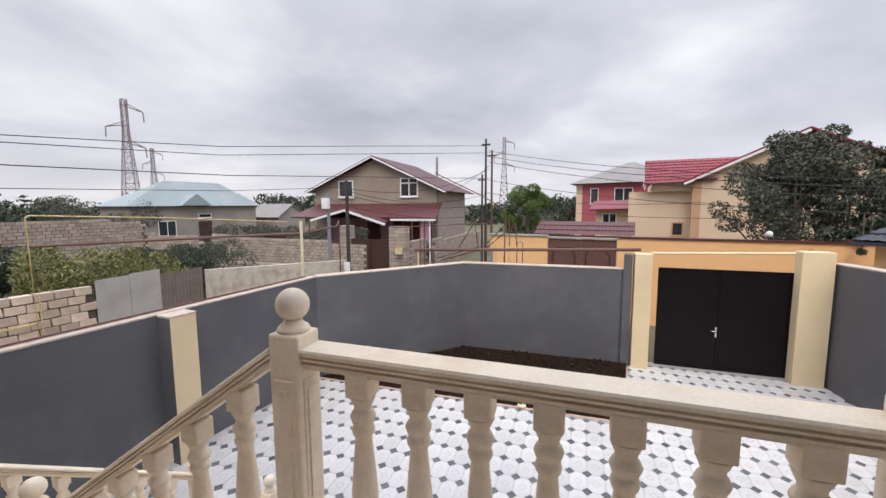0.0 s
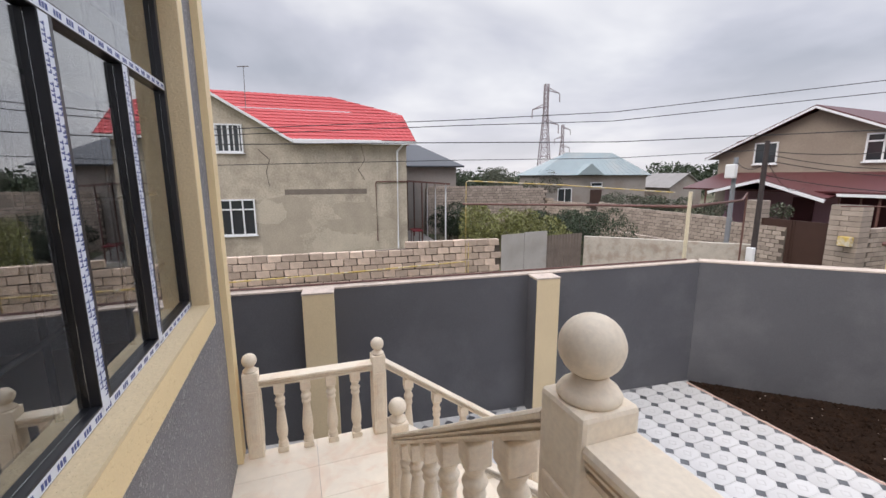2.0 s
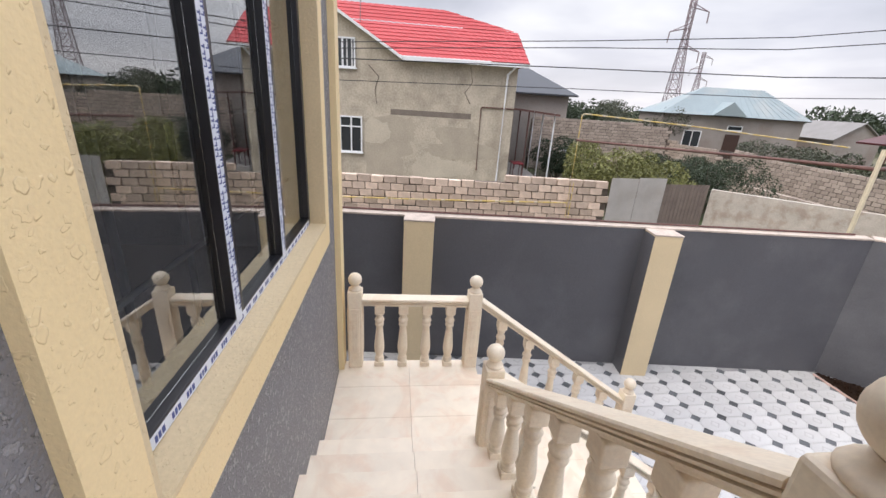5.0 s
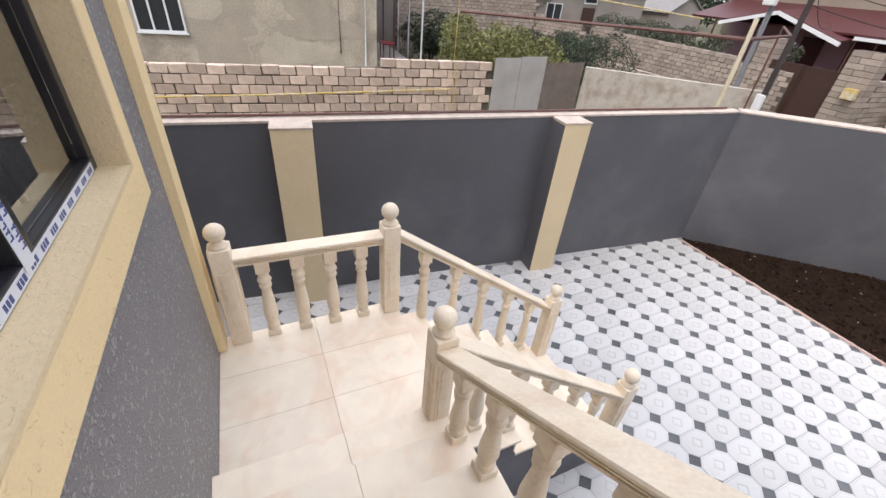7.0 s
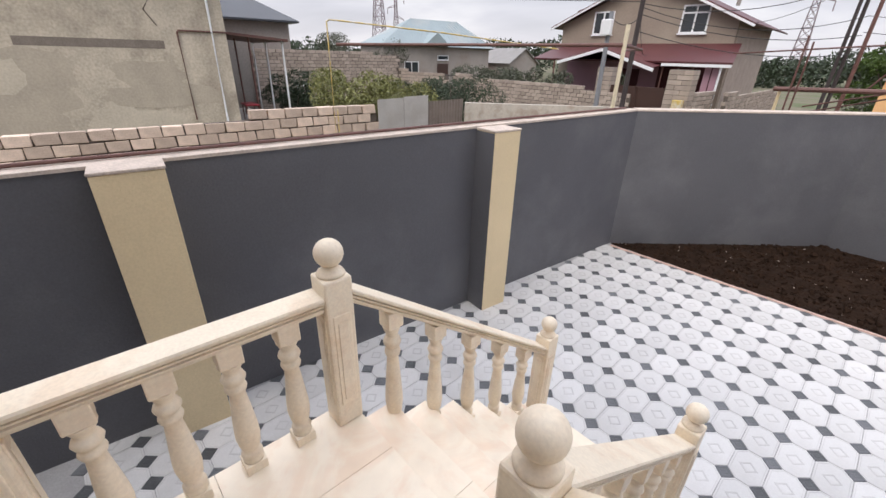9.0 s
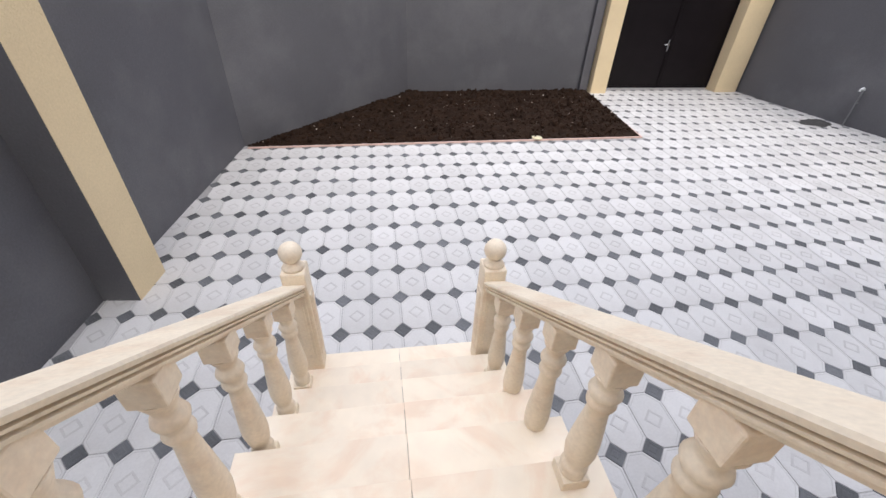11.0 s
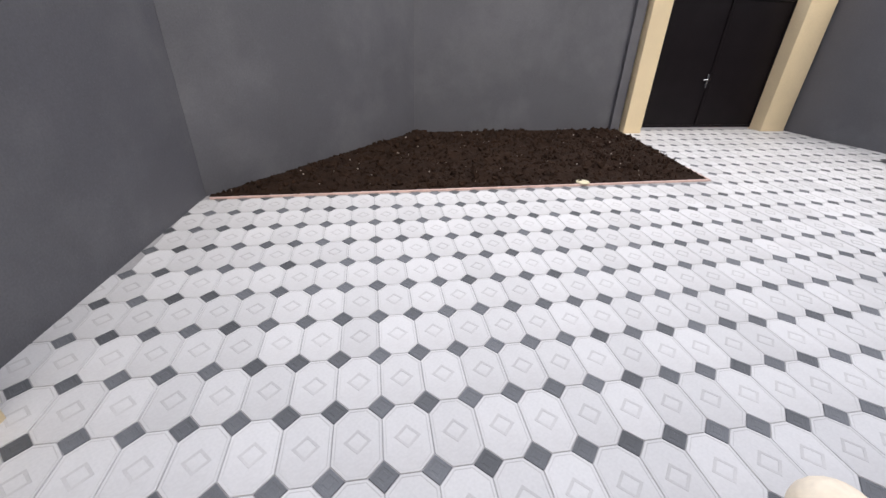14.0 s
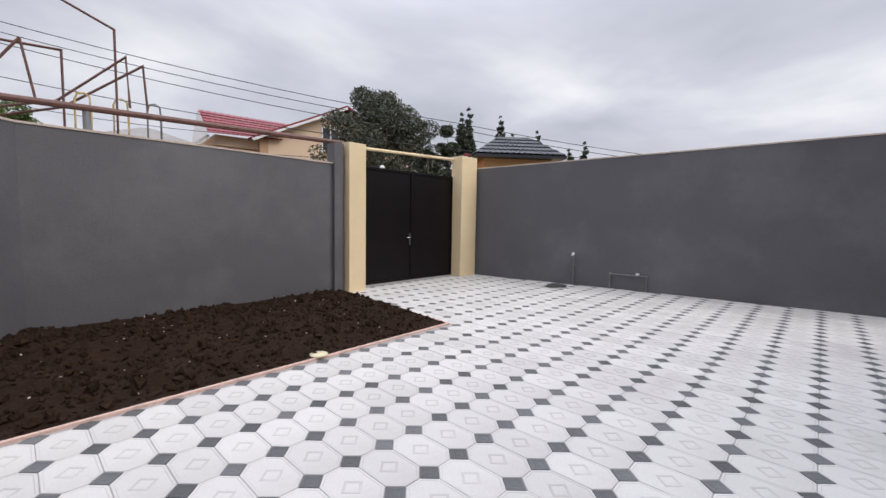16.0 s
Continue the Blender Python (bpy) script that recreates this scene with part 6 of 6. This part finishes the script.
cable("cable", [(-12, -14, 4.7), (-12, -1.7, 5.05), (-12, 4.9, 5.20), (-12, 10.5, 5.31), (PT[0], PT[1], 5.7)], 0.014)
cable("cable", [(-12, -14, 4.2), (-12, 4.9, 4.68), (-12, 10.5, 4.78), (-10.9, 15.57, 5.05)], 0.010)
cable("cable", [(-10.9, 15.57, 5.0), (PT[0], PT[1], 6.2)], 0.013, sag=0.6)
cable("cable", [(-10.9, 15.57, 4.9), (PT[0], PT[1], 4.9)], 0.012, sag=0.55)
cable("cable", [(-10.9, 15.57, 4.7), (PT[0], PT[1], 4.3)], 0.013, sag=0.4)
cable("cable", [(-10.9, 15.57, 4.2), (PT[0], PT[1], 3.7)], 0.013, sag=0.35)
cable("cable", [(-12.0, 15.6, 4.7), (-10.9, 15.57, 4.6)], 0.013, sag=0.25)
cable("cable", [(-10.9, 15.57, 4.8), (-14.0, 22.0, 3.6)], 0.011, sag=0.5)
for za, zb, zc in ((7.2, 4.85, 3.9), (6.9, 4.65, 3.7), (6.6, 4.35, 3.5), (5.6, 3.95, 3.3)):
    cable("cable", [(PT[0], PT[1], za), (6.7, 15.4, zb), (20.0, 8.0, zc)], 0.012, sag=0.25)
cable("cable", [(PT[0], PT[1], 4.9), (3.0, 19.0, 4.3), (14.0, 17.0, 4.0)], 0.010, sag=0.3)
cable("cable", [(PT[0], PT[1], 4.4), (4.0, 19.0, 3.7), (14.0, 17.2, 3.7)], 0.010, sag=0.25)
cable("cable", [(PT[0], PT[1], 6.4), (-10.9, 25.2, 5.0)], 0.012, sag=0.3)
ep = pole("utility_pole", 20.0, 8.0, 4.3, 0.09, POLE, "grey utility pole far along the street")
wp = pole("utility_pole", -12.0, -14.0, 5.3, 0.09, POLE, "grey utility pole far down the lane")
tpipe = thing("wall_top_pipe", -6.17, -5.8, 2.528, 0, "thin dark brown pipe lying along the yard wall top", "pipe")
part("pipe", tube(bmesh.new(), [(0, 0, 0), (-0.155, 13.9, 0.038)], 0.016), RUST, tpipe)

# ---- yard tiles ----
TU, TV, TANG = 0.2661, 0.4230, 6.05
U0, V0 = -0.0325, -0.0763
ct, st_ = math.cos(radians(TANG)), math.sin(radians(TANG))
cut, cutv = 0.079, 0.084
YARD = [(-6.14, 8.20), (-6.04, 0.0), (7.6, 0.0), (7.6, 2.0), (6.98, 4.95), (6.24, 7.99), (4.93, 12.70), (1.40, 12.54), (1.34, 12.20), (0.86, 12.20), (0.87, 9.06)]


def in_poly(x, y, poly):
    c = False
    for i, a in enumerate(poly):
        b = poly[i - 1]
        if (a[1] > y) != (b[1] > y) and x < (b[0] - a[0]) * (y - a[1]) / (b[1] - a[1]) + a[0]:
            c = not c
    return c


def octagon(bm, cx, cy, dz, ring=True, shift=(0, 0)):
    a, b = TU / 2 - 0.002, TV / 2 - 0.002
    pts = [(-a, -b + cutv), (-a + cut, -b), (a - cut, -b), (a, -b + cutv), (a, b - cutv), (a - cut, b), (-a + cut, b), (-a, b - cutv)]
    def put(s, z, inset=0.0):
        out = []
        for px, py in pts:
            x, y = cx + px * s, cy + py * (1 - (1 - s) * a / b)
            out.append(bm.verts.new((x * ct - y * st_, x * st_ + y * ct, z)))
        return out
    r0, r1, r2 = put(1.0, -0.006 + dz), put(0.985, 0.0 + dz), put(0.90, 0.0 + dz)
    r3 = put(0.86, -0.0016 + dz)
    for u, v in ((r0, r1), (r1, r2), (r2, r3)):
        for i in range(8):
            fc = bm.faces.new((u[i], u[(i + 1) % 8], v[(i + 1) % 8], v[i]))
            fc.material_index = 1 if u is r2 else 0
    if not ring:
        bm.faces.new(r3)
        return
    ia, ib = 0.074, 0.076
    q = []
    for s, z in ((1.0, -0.0016), (0.98, 0.0), (0.72, 0.0), (0.70, -0.0016)):
        q.append([bm.verts.new(((cx + px * s) * ct - (cy + py * s) * st_, (cx + px * s) * st_ + (cy + py * s) * ct, z + dz)) for px, py in ((-ia, 0), (0, -ib), (ia, 0), (0, ib))])
    f = q[0]
    for tri in ((r3[7], r3[0], f[0]), (r3[0], r3[1], f[1], f[0]), (r3[1], r3[2], f[1]), (r3[2], r3[3], f[2], f[1]), (r3[3], r3[4], f[2]), (r3[4], r3[5], f[3], f[2]), (r3[5], r3[6], f[3]), (r3[6], r3[7], f[0], f[3])):
        bm.faces.new(tri)
    for u, v in zip(q, q[1:]):
        for i in range(4):
            fc = bm.faces.new((u[i], u[(i + 1) % 4], v[(i + 1) % 4], v[i]))
            fc.material_index = 1
    bm.faces.new(q[-1])


def diamond(bm, cx, cy, dz, ring=True):
    a, b = cut - 0.002, cutv - 0.002
    q = []
    for s, z in ((1.0, -0.006), (0.97, 0.0), (0.66, 0.0), (0.60, -0.002), (0.40, -0.002), (0.34, 0.0)) if ring else ((1.0, -0.006), (0.97, 0.0)):
        q.append([bm.verts.new(((cx + px * s) * ct - (cy + py * s) * st_, (cx + px * s) * st_ + (cy + py * s) * ct, z + dz)) for px, py in ((-a, 0), (0, -b), (a, 0), (0, b))])
    for u, v in zip(q, q[1:]):
        for i in range(4):
            bm.faces.new((u[i], u[(i + 1) % 4], v[(i + 1) % 4], v[i]))
    bm.faces.new(q[-1])


near_o, near_d, far_o, far_d = [], [], [], []
for i in range(-40, 70):
    for j in range(-12, 50):
        u, v = U0 + i * TU, V0 + j * TV
        for kind, uu, vv in (("d", u, v), ("o", u + TU / 2, v + TV / 2)):
            x, y = uu * ct - vv * st_, uu * st_ + vv * ct
            if not in_poly(x, y, YARD) and not in_poly(x + 0.1, y, YARD):
                continue
            if y < 0.45 and x > -3.9:
                continue
            if kind == "o" and x > 7.75:
                continue
            dist = math.hypot(x + 3.0, y - 6.2)
            (near_o if kind == "o" else near_d).append((dist, uu, vv))
near_o.sort()
near_d.sort()
far_o, near_o = near_o[290:], near_o[:290]
far_d, near_d = near_d[290:], near_d[:290]
rng = random.Random(31)
o_mesh, d_mesh = [], []
for kind, store, mats in (("o", o_mesh, (TILE_W, TILE_R)), ("d", d_mesh, (TILE_D,))):
    bm = bmesh.new()
    (octagon if kind == "o" else diamond)(bm, 0, 0, 0)
    bm.normal_update()
    me = bpy.data.meshes.new("tile")
    bm.to_mesh(me)
    bm.free()
    for m_ in mats:
        me.materials.append(m_)
    store.append(me)
for lst, me, nm in ((near_o, o_mesh[0], "octagonal_tile"), (near_d, d_mesh[0], "dark_tile")):
    for _, u, v in lst:
        o = new(nm, me)
        o.parent = slab
        x, y = u * ct - v * st_, u * st_ + v * ct
        o.location = (x, y, rng.uniform(-0.0006, 0.0008))
        o.rotation_euler = (rng.uniform(-0.003, 0.003), rng.uniform(-0.003, 0.003), rng.uniform(-0.004, 0.004))
for lst, fn, mats, nm in ((far_o, octagon, (TILE_W, TILE_R), "octagonal_tiles"), (far_d, diamond, (TILE_D,), "dark_tiles")):
    bm = bmesh.new()
    for _, u, v in lst:
        fn(bm, u, v, rng.uniform(-0.0006, 0.0008))
    part(nm, bm, list(mats), slab, "", "stuff")
